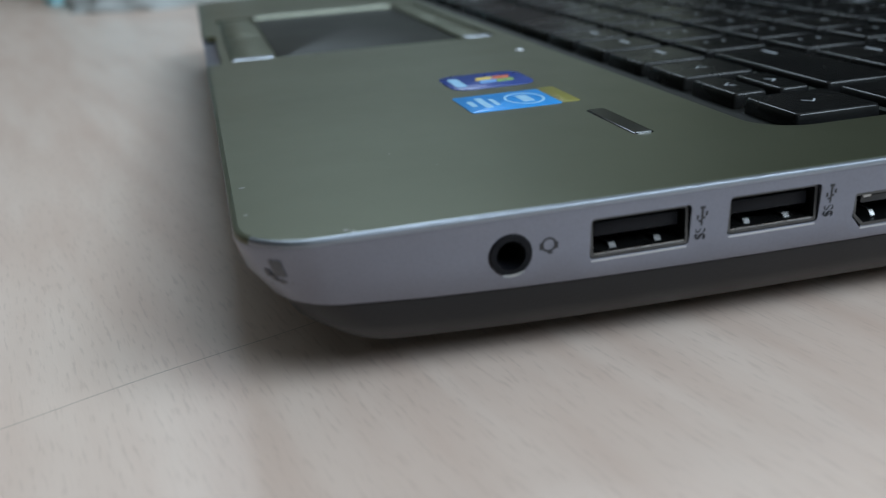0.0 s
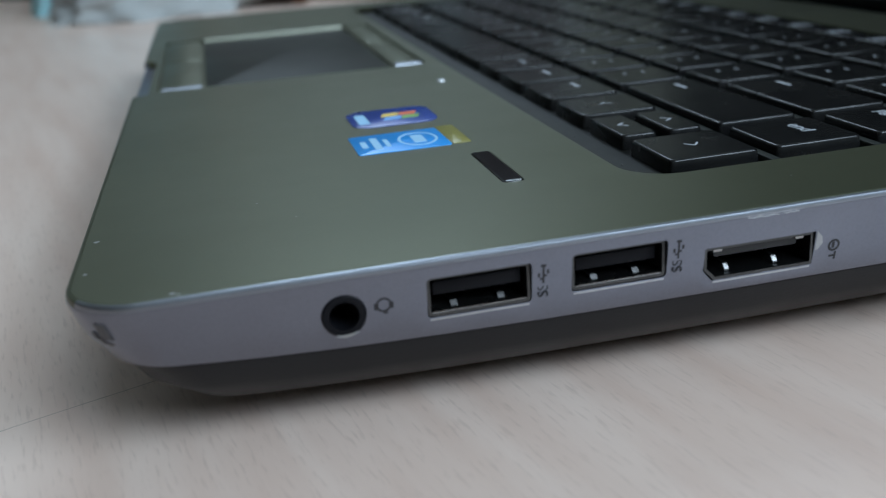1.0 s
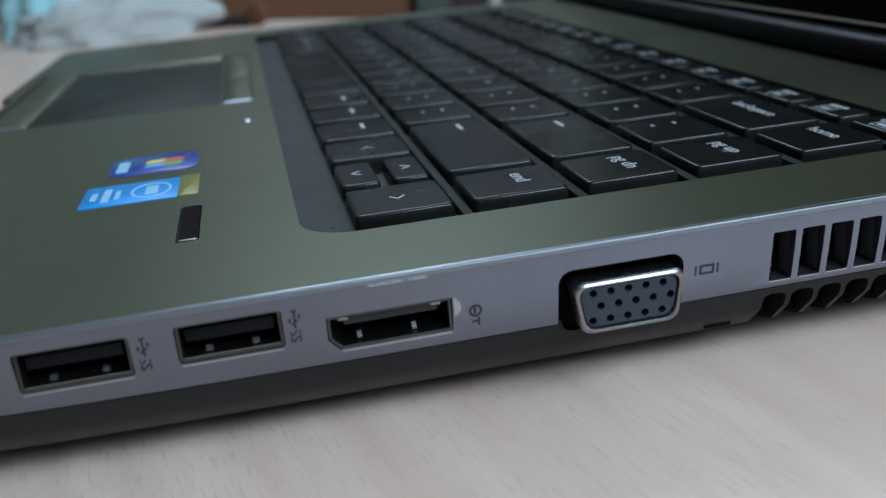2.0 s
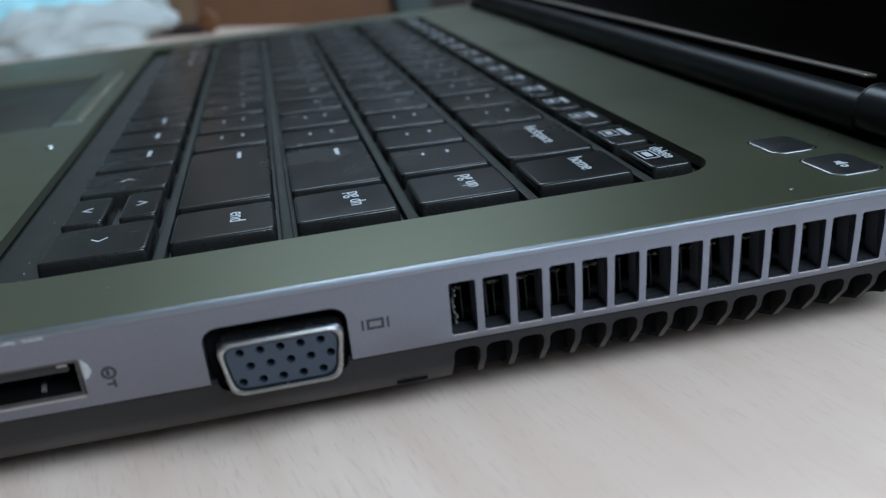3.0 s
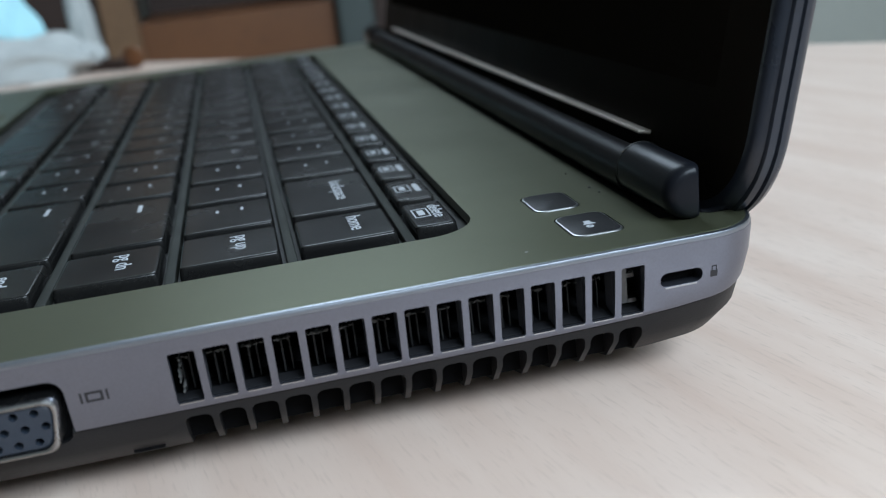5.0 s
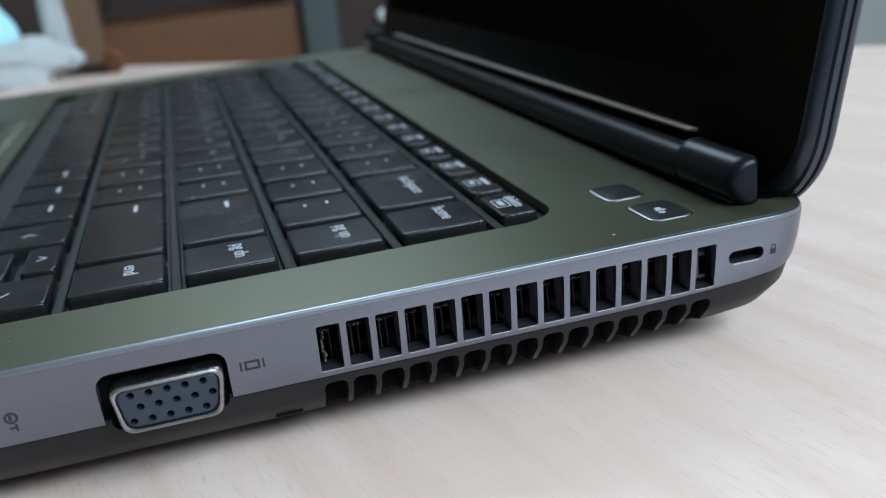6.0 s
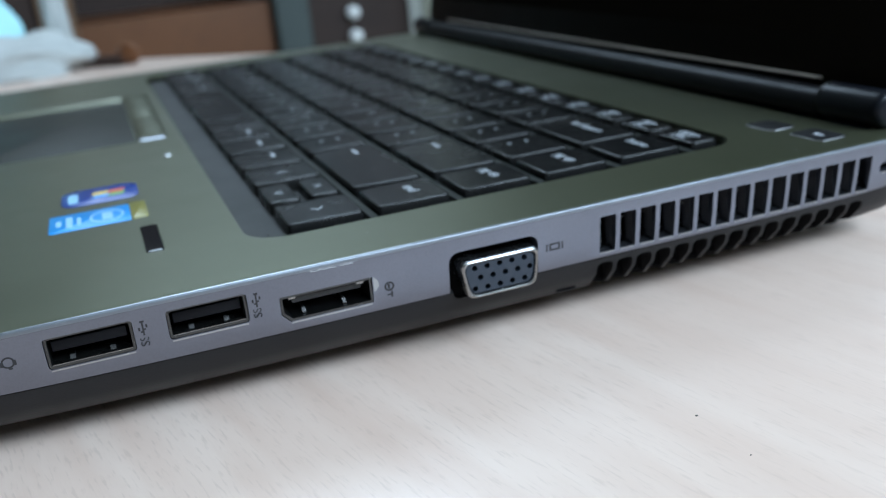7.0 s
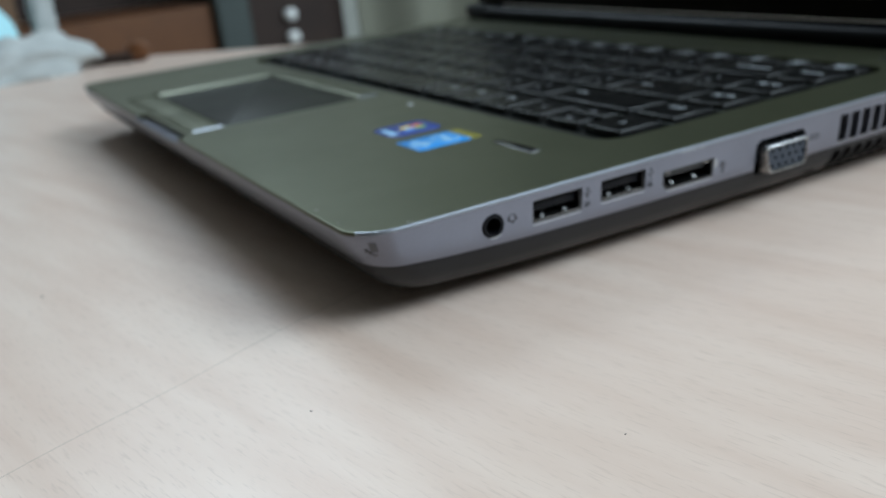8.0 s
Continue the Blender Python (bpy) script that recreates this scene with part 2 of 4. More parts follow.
FLOOR = wood("floor_boards", (0.33, 0.24, 0.16), (0.2, 0.13, 0.08), 8, scale=14)
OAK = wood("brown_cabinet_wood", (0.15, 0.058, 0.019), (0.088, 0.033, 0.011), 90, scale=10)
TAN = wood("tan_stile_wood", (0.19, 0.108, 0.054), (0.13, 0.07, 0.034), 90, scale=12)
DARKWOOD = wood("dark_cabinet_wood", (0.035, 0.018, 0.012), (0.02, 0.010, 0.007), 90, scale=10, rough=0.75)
TEAL = material("grey_green_paint", (0.05, 0.064, 0.060), 0.6, grain=0.2, scale=90, wear=0.3, wear_scale=6)
CLOTH = material("white_cloth", (0.44, 0.455, 0.445), 0.85, grain=0.2, scale=700, bump=0.4, wear=0.15, wear_scale=20)
CYAN = material("pale_cyan_cloth", (0.42, 0.72, 0.78), 0.75, grain=0.2, scale=700, bump=0.4, wear=0.2, wear_scale=20)
CURTAIN = material("cream_curtain", (0.20, 0.20, 0.155), 0.9, grain=0.2, scale=500, bump=0.3, wear=0.2, wear_scale=5)
WHITE = material("white_frame_paint", (0.78, 0.78, 0.76), 0.5, grain=0.1, scale=100, wear=0.15, wear_scale=8)

# ---- the room ----
def wall(name, x0, x1, y0, y1, z0, z1, mat, label, category):
    """A wall or floor slab, in metres."""
    return solo(name, box(bmesh.new(), x0 / U, x1 / U, y0 / U, y1 / U, z0 / U, z1 / U), mat, label, category, kind="structure")


FLOOR_Z = -0.74
wall("floor", -2.2, 1.82, -1.42, 1.8, FLOOR_Z - 0.1, FLOOR_Z, FLOOR, "brown wooden floor boards under the desk", "floor")
wall("ceiling", -2.2, 1.82, -1.42, 1.8, 1.86, 1.96, CEILING, "plain white painted ceiling", "ceiling")
north = wall("wall_north", -2.2, 1.7, 1.68, 1.8, FLOOR_Z, 1.86, WALL, "cream painted wall with an added high window", "wall")
# out of view; its dark wood keeps the screen from reflecting a bright wall
wall("wall_west", -2.3, -2.2, -1.42, 1.8, FLOOR_Z, 1.86, PANEL, "unseen side wall, made dark for the screen's reflection", "wall")
east = wall("wall_east", 1.7, 1.82, -1.42, 1.8, FLOOR_Z, 1.86, WALL, "cream painted wall with an added window", "wall")
south = wall("wall_south", -2.2, 1.7, -1.42, -1.3, FLOOR_Z, 1.86, WALL, "cream painted wall with an added high window", "wall")
# east window: unseen, assumed as a place for the east lamp
WIN = (-0.95, 1.35, 0.70, 1.78)
cut(east, box(bmesh.new(), 1.5 / U, 2.0 / U, WIN[0] / U, WIN[1] / U, WIN[2] / U, WIN[3] / U))
window = thing("added_window_1", "unseen white framed window, added for the east light", "window", kind="structure")
for y0, y1, z0, z1 in ((WIN[0], WIN[1], WIN[2], WIN[2] + 0.05), (WIN[0], WIN[1], WIN[3] - 0.05, WIN[3]), (WIN[0], WIN[0] + 0.05, WIN[2] + 0.05, WIN[3] - 0.05),
                       (WIN[1] - 0.05, WIN[1], WIN[2] + 0.05, WIN[3] - 0.05), (0.18, 0.22, WIN[2] + 0.05, WIN[3] - 0.05)):
    part("window_frame", box(bmesh.new(), 1.74 / U, 1.79 / U, y0 / U, y1 / U, z0 / U, z1 / U), WHITE, window)

# north window: unseen, cut to fit the lamp that lights the deck
WIN2 = (-0.04, 0.64, 0.94, 1.76)
cut(north, box(bmesh.new(), WIN2[0] / U, WIN2[1] / U, 1.5 / U, 2.0 / U, WIN2[2] / U, WIN2[3] / U))
window = thing("added_window_2", "unseen white framed window, added for the north light", "window", kind="structure")
for x0, x1, z0, z1 in ((WIN2[0], WIN2[1], WIN2[2], WIN2[2] + 0.05), (WIN2[0], WIN2[1], WIN2[3] - 0.05, WIN2[3]), (WIN2[0], WIN2[0] + 0.05, WIN2[2] + 0.05, WIN2[3] - 0.05),
                       (WIN2[1] - 0.05, WIN2[1], WIN2[2] + 0.05, WIN2[3] - 0.05), (0.28, 0.32, WIN2[2] + 0.05, WIN2[3] - 0.05)):
    part("window_frame", box(bmesh.new(), x0 / U, x1 / U, 1.72 / U, 1.77 / U, z0 / U, z1 / U), WHITE, window)

# south window: unseen, added round the lamp on the camera's side
WIN3 = (0.26, 1.62, 0.72, 1.66)
cut(south, box(bmesh.new(), WIN3[0] / U, WIN3[1] / U, -1.6 / U, -1.1 / U, WIN3[2] / U, WIN3[3] / U))
window = thing("added_window_3", "unseen white framed window, added for the south light", "window", kind="structure")
for x0, x1, z0, z1 in ((WIN3[0], WIN3[1], WIN3[2], WIN3[2] + 0.05), (WIN3[0], WIN3[1], WIN3[3] - 0.05, WIN3[3]), (WIN3[0], WIN3[0] + 0.05, WIN3[2] + 0.05, WIN3[3] - 0.05),
                       (WIN3[1] - 0.05, WIN3[1], WIN3[2] + 0.05, WIN3[3] - 0.05), (0.92, 0.96, WIN3[2] + 0.05, WIN3[3] - 0.05)):
    part("window_frame", box(bmesh.new(), x0 / U, x1 / U, -1.39 / U, -1.34 / U, z0 / U, z1 / U), WHITE, window)

# ---- the desk: it stands askew to the laptop ----
ALONG, ACROSS = Vector((0.676, -0.737, 0)), Vector((0.737, 0.676, 0))


def desk_point(a, c, z):
    p = ALONG * a + ACROSS * c
    return (p.x, p.y, z)


desk = thing("desk", "pale beech laminate desk top with fine grain flecks", "desk")
bm = bmesh.new()
loft(bm, [[desk_point(u, v, z) for u, v in rounded(-100 + i, 70 - i, -34 + i, 49 - i, 1.0)] for i, z in ((0, -2.6), (0, -0.12), (0.04, -0.03), (0.12, 0.0), (0.35, 0.0))])
part("desk_top", bm, DESK, desk)
for a in (-95, 65):
    bm = bmesh.new()
    loft(bm, [[desk_point(u, v, z) for u, v in rounded(a - 2, a + 2, -31, 46, 0.2)] for z in (FLOOR_Z / U, -2.6)])
    part("desk_leg", bm, EDGE, desk)

# ---- the laptop ----
laptop = thing("laptop", "open dark silver business laptop with worn black keyboard", "laptop")
X0, X1, YL = -0.32, 22.18, 31.6


def lower_edge(x):
    """Height of the silver band's lower edge, which climbs towards both corners."""
    return 1.25 + 0.34 * math.exp(-max(x, 0) / 2.6) + 0.33 * math.exp((x - 22.1) / 0.9)


def body_ring(front, back, side, z, r=0.9):
    return [(x, y, z(x) if callable(z) else z) for x, y in rounded(X0 + front, X1 - back, side, YL - side, r, 8, 36)]


def make_body():
    bm = bmesh.new()
    loft(bm, [body_ring(0.34, 0.12, 0.13, lower_edge, 0.8), body_ring(0.30, 0.08, 0.10, lambda x: lower_edge(x) + 0.05, 0.85), body_ring(0.10, 0.01, 0.03, lambda x: 0.5 * lower_edge(x) + 1.12),
              body_ring(0, 0, -0.03, 2.27), body_ring(0.002, 0.002, -0.028, 2.315), body_ring(0.13, 0.13, 0.11, 2.315, 0.8),
              body_ring(0.13, 0.13, 0.11, 2.22, 0.8), body_ring(1.6, 1.6, 1.6, 2.22, 0.3), body_ring(1.6, 1.6, 1.6, lower_edge, 0.3)], closed=True)
    band = part("side_band", bm, BAND, laptop, "silver painted side band with scuffed corner")
    bm = bmesh.new()
    loft(bm, [body_ring(0.006, 0.006, -0.024, 2.317), body_ring(0.008, 0.008, -0.022, 2.362), body_ring(0.018, 0.018, -0.012, 2.384, 0.89), body_ring(0.038, 0.038, 0.010, 2.396, 0.87), body_ring(0.066, 0.066, 0.040, 2.3985, 0.84),
              body_ring(0.066, 0.066, 0.040, 2.317, 0.84)], closed=True)
    rim = part("deck_rim", bm, RIM, laptop, "bright metal edge round the deck, dark reflection painted in front")
    # front run gets the darker deck metal in place of its dark reflection
    rim.data.materials.append(ALU)
    for face in rim.data.polygons:
        if face.center.x < 0.3 * U and face.center.y > 0.35 * U:
            face.material_index = 1
    bm = bmesh.new()
    deck_ring = lambda i, z: [(x, y, z) for x, y in rounded(X0 + 0.069 + i, X1 - 0.069 - i, 0.043 + i, YL - 0.043 - i, 0.84 - i, 8)]
    loft(bm, [deck_ring(0.06, 2.225), deck_ring(0.06, 2.318), deck_ring(0, 2.318), deck_ring(0, DECK - 0.005), deck_ring(0.005, DECK)])
    deck = part("palm_rest_deck", bm, ALU, laptop, "olive grey brushed aluminium deck")
    bm = bmesh.new()
    loft(bm, [body_ring(1.9, 0.9, 1.5, lambda x: lower_edge(x) - 1.02, 0.5), body_ring(1.05, 0.30, 0.62, lambda x: lower_edge(x) - 0.73, 0.8), body_ring(0.62, 0.11, 0.30, lambda x: lower_edge(x) - 0.39, 0.9),
              body_ring(0.42, 0.10, 0.17, lambda x: lower_edge(x) - 0.03, 0.85), body_ring(0.46, 0.20, 0.22, lambda x: lower_edge(x) + 0.02, 0.8)])
    cover = part("bottom_cover", bm, COVER, laptop, "dark grey plastic underside")
    return band, deck, cover


band, deck, cover = make_body()
for x in (3.6, 19.0):
    for y in (3.4, 28.2):
        part("rubber_foot", tube(bmesh.new(), 0.55, 0.0, 0.5, lambda u, v, w, x=x, y=y: (x + u, y + v, w), 20), RUBBER, laptop)

# openings in the band
VENTS = [13.75 + 0.4364 * i for i in range(15)]
JACK, LOCK = (2.87, 1.84), (20.44, 21.08, 1.69, 1.91)
USB = [(3.90, 5.25, 1.60, 2.15), (5.78, 7.09, 1.64, 2.17)]
bm = bmesh.new()
for x in VENTS:
    slab(bm, x, x + 0.342, 1.36, 2.11, -0.3, 0.3, 0.03, where=side_map, n=2)
box(bm, 13.62, 20.28, 0.16, 1.4, 1.34, 2.14)
for x0, x1, z0, z1 in USB:
    slab(bm, x0, x1, z0, z1, -1.3, 0.3, 0.05, where=side_map, n=2)
tube(bm, 0.28, -1.1, 0.3, lambda u, v, w: (JACK[0] + u, -w, JACK[1] + v), 28)
slab(bm, *LOCK, -0.5, 0.3, 0.10, where=side_map)
loft(bm, [[side_map(u, v, w) for u, v in ((7.76, 1.46), (9.25, 1.46), (9.25, 1.95), (7.64, 1.95), (7.62, 1.93), (7.62, 1.62))] for w in (-1.3, 0.3)])
slab(bm, 10.68, 12.45, 0.9, 2.05, -0.7, 0.3, 0.2, where=side_map)
cut(band, bm, 30)

# slots between the ribs of the underside
bm = bmesh.new()
for x in VENTS:
    slab(bm, x + 0.02, x + 0.375, 0.05, 1.10, -1.1, 0.3, 0.1, where=side_map, n=3)
slab(bm, 10.76, 12.40, 1.08, 1.8, -0.7, 0.3, 0.15, where=side_map)
cut(cover, bm, 30)
# black block stands in for the shade behind the ribs
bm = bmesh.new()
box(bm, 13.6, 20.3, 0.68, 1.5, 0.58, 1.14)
part("rib_shade_backing", bm, CAVITY_SHADE, laptop)

# black slab on the cover, painted in place of a shaded notch
part("painted_notch_shade", slab(bmesh.new(), 13.0, 13.42, 0.585, 0.645, -0.62, -0.515, 0.028, where=side_map), CAVITY_SHADE, laptop)

# recesses in the deck
KB = (7.54, 18.42, 1.92, 29.5)
TP = (0.24, 7.18, 14.05, 23.8)
bm = bmesh.new()
slab(bm, *KB, 2.0, 2.8, 0.8, n=10)
slab(bm, *TP, DECK - 0.09, 2.8, 0.15)
slab(bm, 5.72, 6.07, 2.62, 4.54, DECK - 0.05, 2.8, 0.08)
slab(bm, 19.38, 20.16, 2.16, 3.20, DECK - 0.06, 2.8, 0.2)
slab(bm, 19.48, 20.30, 0.72, 1.82, DECK - 0.06, 2.8, 0.2)
tube(bm, 0.125, DECK - 0.04, 2.8, lambda u, v, w: (6.90 + u, 11.30 + v, w), 16)
box(bm, 20.88, 21.80, 0.95, 30.65, 2.0, 2.8)
cut(deck, bm, 30)

# step in the rear edge in which the lid swings
for ob in [o for o in laptop.children if o.name in ("side_band", "palm_rest_deck", "deck_rim")]:
    cut(ob, slab(bmesh.new(), 21.42, 23.0, 0.78, 30.82, 2.06, 2.9, 0.3), 30)

# finger scoop in the front edge
for ob in [o for o in laptop.children if o.name in ("side_band", "palm_rest_deck", "deck_rim")]:
    cut(ob, slab(bmesh.new(), -0.9, 0.06, 13.7, 19.6, 2.20, 2.9, 0.2), 30)

# ---- ports ----
def face_y(x, z):
    """Where the band's outer face stands at that place along it and that height."""
    low, mid = lower_edge(x) + 0.05, 0.5 * lower_edge(x) + 1.12
    return 0.03 - 0.06 * (z - mid) / (2.27 - mid) if z > mid else 0.03 + 0.07 * (mid - z) / (mid - low)


def on_face(u, v, w):
    return (u, face_y(u, v) - w, v)


def usb_port(x0, x1, z0, z1):
    port = new("usb_port")
    port.parent = laptop
    bm = bmesh.new()
    outer, inner = rounded(x0 + 0.012, x1 - 0.012, z0 + 0.012, z1 - 0.012, 0.05, 2), rounded(x0 + 0.05, x1 - 0.05, z0 + 0.05, z1 - 0.05, 0.03, 2)
    loft(bm, [[side_map(u, v, w) for u, v in ring] for ring, w in ((outer, -1.28), (outer, -0.06), (inner, -0.06), (inner, -1.2))], closed=False)
    part("shell", bm, SHELL, port)
    # near-black sheet paints the shade deep in the port
    bm = bmesh.new()
    slab(bm, x0 + 0.055, x1 - 0.055, z0 + 0.055, z1 - 0.055, -1.22, -1.15, where=side_map)
    part("port_shade_back", bm, CAVITY_SHADE, port)
    # brighter steel than the shell paints the light on its floor
    bm = bmesh.new()
    loft(bm, [[(x, y, z) for x, z in ((x0 + 0.055, z0 + 0.05), (x1 - 0.055, z0 + 0.05), (x1 - 0.055, z0 + 0.066), (x0 + 0.055, z0 + 0.066))] for y in (0.07, 0.30, 0.62)])
    part("lit_port_floor", bm, CHROME, port)
    bm = bmesh.new()
    slab(bm, x0 + 0.10, x1 - 0.10, z1 - 0.30, z1 - 0.12, -1.2, -0.16, 0.02, 0.02, where=side_map, n=2)
    part("tongue", bm, HINGE, port)
    for x in (x0 + 0.33, x1 - 0.40):
        bm = bmesh.new()
        loft(bm, [[(x + s, y, z0 + z + t) for s, t in ((0, 0), (0.085, 0), (0.085, 0.02), (0, 0.02))] for y, z in ((0.18, 0.045), (0.24, 0.10), (0.34, 0.095), (0.8, 0.05))])
        part("spring_contact", bm, CHROME, port)
    return port


for spec in USB:
    usb_port(*spec)

bm = bmesh.new()
tube(bm, 0.275, -1.0, 0.012, lambda u, v, w: (JACK[0] + u, 0.0 - w, JACK[1] + v), 32, 0.02, 0.185)
jack = part("audio_jack", bm, HINGE, laptop, "round black headphone socket")
# black plug paints the shade at the socket's end
part("bore_shade", tube(bmesh.new(), 0.19, -1.05, -0.7, lambda u, v, w: (JACK[0] + u, -w, JACK[1] + v), 20), CAVITY_SHADE, jack)

# satin crescent stands in for the highlight below the socket
bm = bmesh.new()
loft(bm, [[(JACK[0] + q * math.cos(a), -w, JACK[1] + q * math.sin(a)) for q, w in ((0.268 - h, -0.02), (0.268 - h, 0.016), (0.272, 0.022), (0.279, 0.010), (0.279, -0.02))]
          for a, h in [(radians(245 + 6 * k), 0.012 + 0.018 * math.sin(math.pi * k / 10)) for k in range(11)]])
part("lip_glint", bm, SATIN, jack, "satin crescent for the highlight under the socket")

dport = new("display_port")
dport.parent = laptop
dp_out = ((7.775, 1.475), (9.235, 1.475), (9.235, 1.935), (7.65, 1.935), (7.635, 1.92), (7.635, 1.63))
dp_in = ((7.80, 1.515), (9.20, 1.515), (9.20, 1.90), (7.68, 1.90), (7.67, 1.89), (7.67, 1.645))
bm = bmesh.new()
loft(bm, [[side_map(u, v, w) for u, v in ring] for ring, w in ((dp_out, -1.28), (dp_out, -0.05), (dp_in, -0.05), (dp_in, -1.2))])
part("shell", bm, SHELL, dport)
part("tongue", slab(bmesh.new(), 7.85, 9.08, 1.74, 1.83, -1.2, -0.2, 0.02, where=side_map, n=2), BLACK, dport)
for x in (8.0, 8.72):
    bm = bmesh.new()
    loft(bm, [[(x + s, y, 1.515 + z + t) for s, t in ((0, 0), (0.06, 0), (0.06, 0.02), (0, 0.02))] for y, z in ((0.16, 0.02), (0.22, 0.08), (0.32, 0.09), (0.8, 0.03))])
    part("spring_contact", bm, CHROME, dport)
for x in (7.78, 8.98):
    part("latch_notch", slab(bmesh.new(), x, x + 0.12, 1.86, 1.91, -0.5, -0.07, where=side_map), CHROME, dport)

vga = new("video_connector")
vga.parent = laptop


def d_ring(grow, w):
    """The tapered outline of the connector's shell."""
    g = grow
    corners = ((10.94 - g * 0.9, 1.16 - g), (12.29 + g * 0.9, 1.16 - g), (12.39 + g, 1.88 + g), (10.83 - g, 1.88 + g))
    pts = []
    for k in range(4):
        p, a, b = Vector(corners[k]), Vector(corners[k - 1]), Vector(corners[(k + 1) % 4])
        s, e = p + (a - p).normalized() * 0.17, p + (b - p).normalized() * 0.17
        for i in range(6):
            f = i / 5
            q = s * (1 - f) ** 2 + p * 2 * f * (1 - f) + e * f * f
            pts.append(side_map(q.x, q.y, w))
    return pts


bm = bmesh.new()
loft(bm, [d_ring(0.01, -0.6), d_ring(0.01, 0.11), d_ring(-0.005, 0.145), d_ring(-0.03, 0.16), d_ring(-0.055, 0.15), d_ring(-0.065, 0.11), d_ring(-0.065, -0.5)])
part("shell", bm, CHROME, vga, "bright steel connector shell")
bm = bmesh.new()
loft(bm, [d_ring(-0.063, -0.4), d_ring(-0.068, 0.10), d_ring(-0.09, 0.12)])
insert = part("insert", bm, SLATE, vga, "blue grey plastic with three rows of sockets")
cutter = bmesh.new()
for row, (z, shift) in enumerate(((1.72, 0.04), (1.53, 0.14), (1.33, 0.02))):
    for i in range(5):
        tube(cutter, 0.055, -0.15, 0.2, lambda u, v, w, cx=11.07 + 0.245 * i + shift, cz=z: (cx + u, -w, cz + v), 12)
cut(insert, cutter, 30)
# shade round the connector, put into a black lining
part("recess_shade_lining", slab(bmesh.new(), 10.70, 12.48, 0.95, 2.04, -0.69, -0.3, 0.18, where=side_map), CAVITY_SHADE, vga)

# black lining paints the lock slot's shade
part("lock_slot_shade_lining", slab(bmesh.new(), LOCK[0] + 0.01, LOCK[1] - 0.01, LOCK[2] + 0.01, LOCK[3] - 0.01, -0.49, -0.25, 0.09, where=side_map), CAVITY_SHADE, laptop)

# near-black lining paints the vent's inner shade, with the cooler's edge inside
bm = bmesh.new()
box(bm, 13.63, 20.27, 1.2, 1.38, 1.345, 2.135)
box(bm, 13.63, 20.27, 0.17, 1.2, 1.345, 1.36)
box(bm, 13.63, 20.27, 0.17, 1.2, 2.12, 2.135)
part("vent_shade_lining", bm, CAVITY_SHADE, laptop)
bm = bmesh.new()
loft(bm, [[(x, 0.175, 1.362), (x, 0.36, 1.362), (x, 0.36, 1.40), (x, 0.26, 1.385), (x, 0.175, 1.372)] for x in (13.64, 20.26)])
part("vent_floor", bm, FLOORGREY, laptop, "sloping dark grey floor inside the vent")
for i, x in enumerate(VENTS):
    bm = bmesh.new()
    box(bm, x + 0.10, x + 0.122, 0.40, 1.1, 1.40, 1.90)
    box(bm, x + 0.21, x + 0.228, 0.42, 1.1, 1.40, 1.90)
    part("cooling_fin", bm, FIN, laptop)
    bm = bmesh.new()
    rnd = random.Random(40 + i)
    loft(bm, [[(x + 0.02 + (0.20 + 0.12 * (i * 7 % 5) / 4) * k / 9, y, 1.86 + 0.045 * rnd.random() + dz) for y, dz in ((0.34, 0), (0.40, 0), (0.40, 0.018), (0.34, 0.018))] for k in range(10)])
    part("dust", bm, DUST, laptop)
    # satin strip paints the light caught on the slot's lower edge
    bm = bmesh.new()
    loft(bm, [[on_face(u, v, w) for u, v in ((x + 0.02, 1.345), (x + 0.325, 1.345), (x + 0.325, 1.362), (x + 0.02, 1.362))] for w in (-0.01, 0.004)])
    part("slot_glint", bm, SATIN, laptop)
    if i < 14:
        bm = bmesh.new()
        box(bm, x + 0.349, x + 0.430, 0.165, 0.44, 1.365, 2.10)
        part("vane", bm, VANE, laptop)

# folded steel bracket behind the last opening
x = VENTS[-1]
bm = bmesh.new()
loft(bm, [[(x + u, y, z) for y, z in ((0.30, 1.46), (0.33, 1.46), (0.33, 1.98), (0.30, 1.98))] for u in (0.10, 0.19)])
loft(bm, [[(x + u, y, z) for y, z in ((0.29, 1.46), (0.42, 1.46), (0.42, 1.52), (0.29, 1.52))] for u in (0.19, 0.32)])
loft(bm, [[(x + u, y, z) for y, z in ((0.30, 1.84), (0.34, 1.84), (0.34, 1.90), (0.30, 1.90))] for u in (0.19, 0.30)])
part("steel_bracket", bm, SHELL, laptop, "folded steel bracket inside the last vent opening")
rnd = random.Random(11)
for i in range(7):
    bm = bmesh.new()
    x, z, s = VENTS[0] + 0.07 + 0.05 * rnd.random(), 1.46 + 0.075 * i, 0.013 + 0.012 * rnd.random()
    loft(bm, [[(x + q * s * math.cos(k * math.pi / 3) * (0.7 + 0.6 * rnd.random()), 0.24 + h, z + q * s * math.sin(k * math.pi / 3) * (0.8 + 0.7 * rnd.random())) for k in range(6)] for q, h in ((0.6, -0.02), (1.0, 0.02), (0.7, 0.2))])
    part("dust", bm, DUST, laptop)

# ---- printed marks on the band ----
def mark(name, boxes, parent=laptop):
    bm = bmesh.new()
    for x0, x1, z0, z1 in boxes:
        loft(bm, [[on_face(u, v, w) for u, v in ((x0, z0), (x1, z0), (x1, z1), (x0, z1))] for w in (-0.01, 0.003)])
    return part(name, bm, MARK, parent)


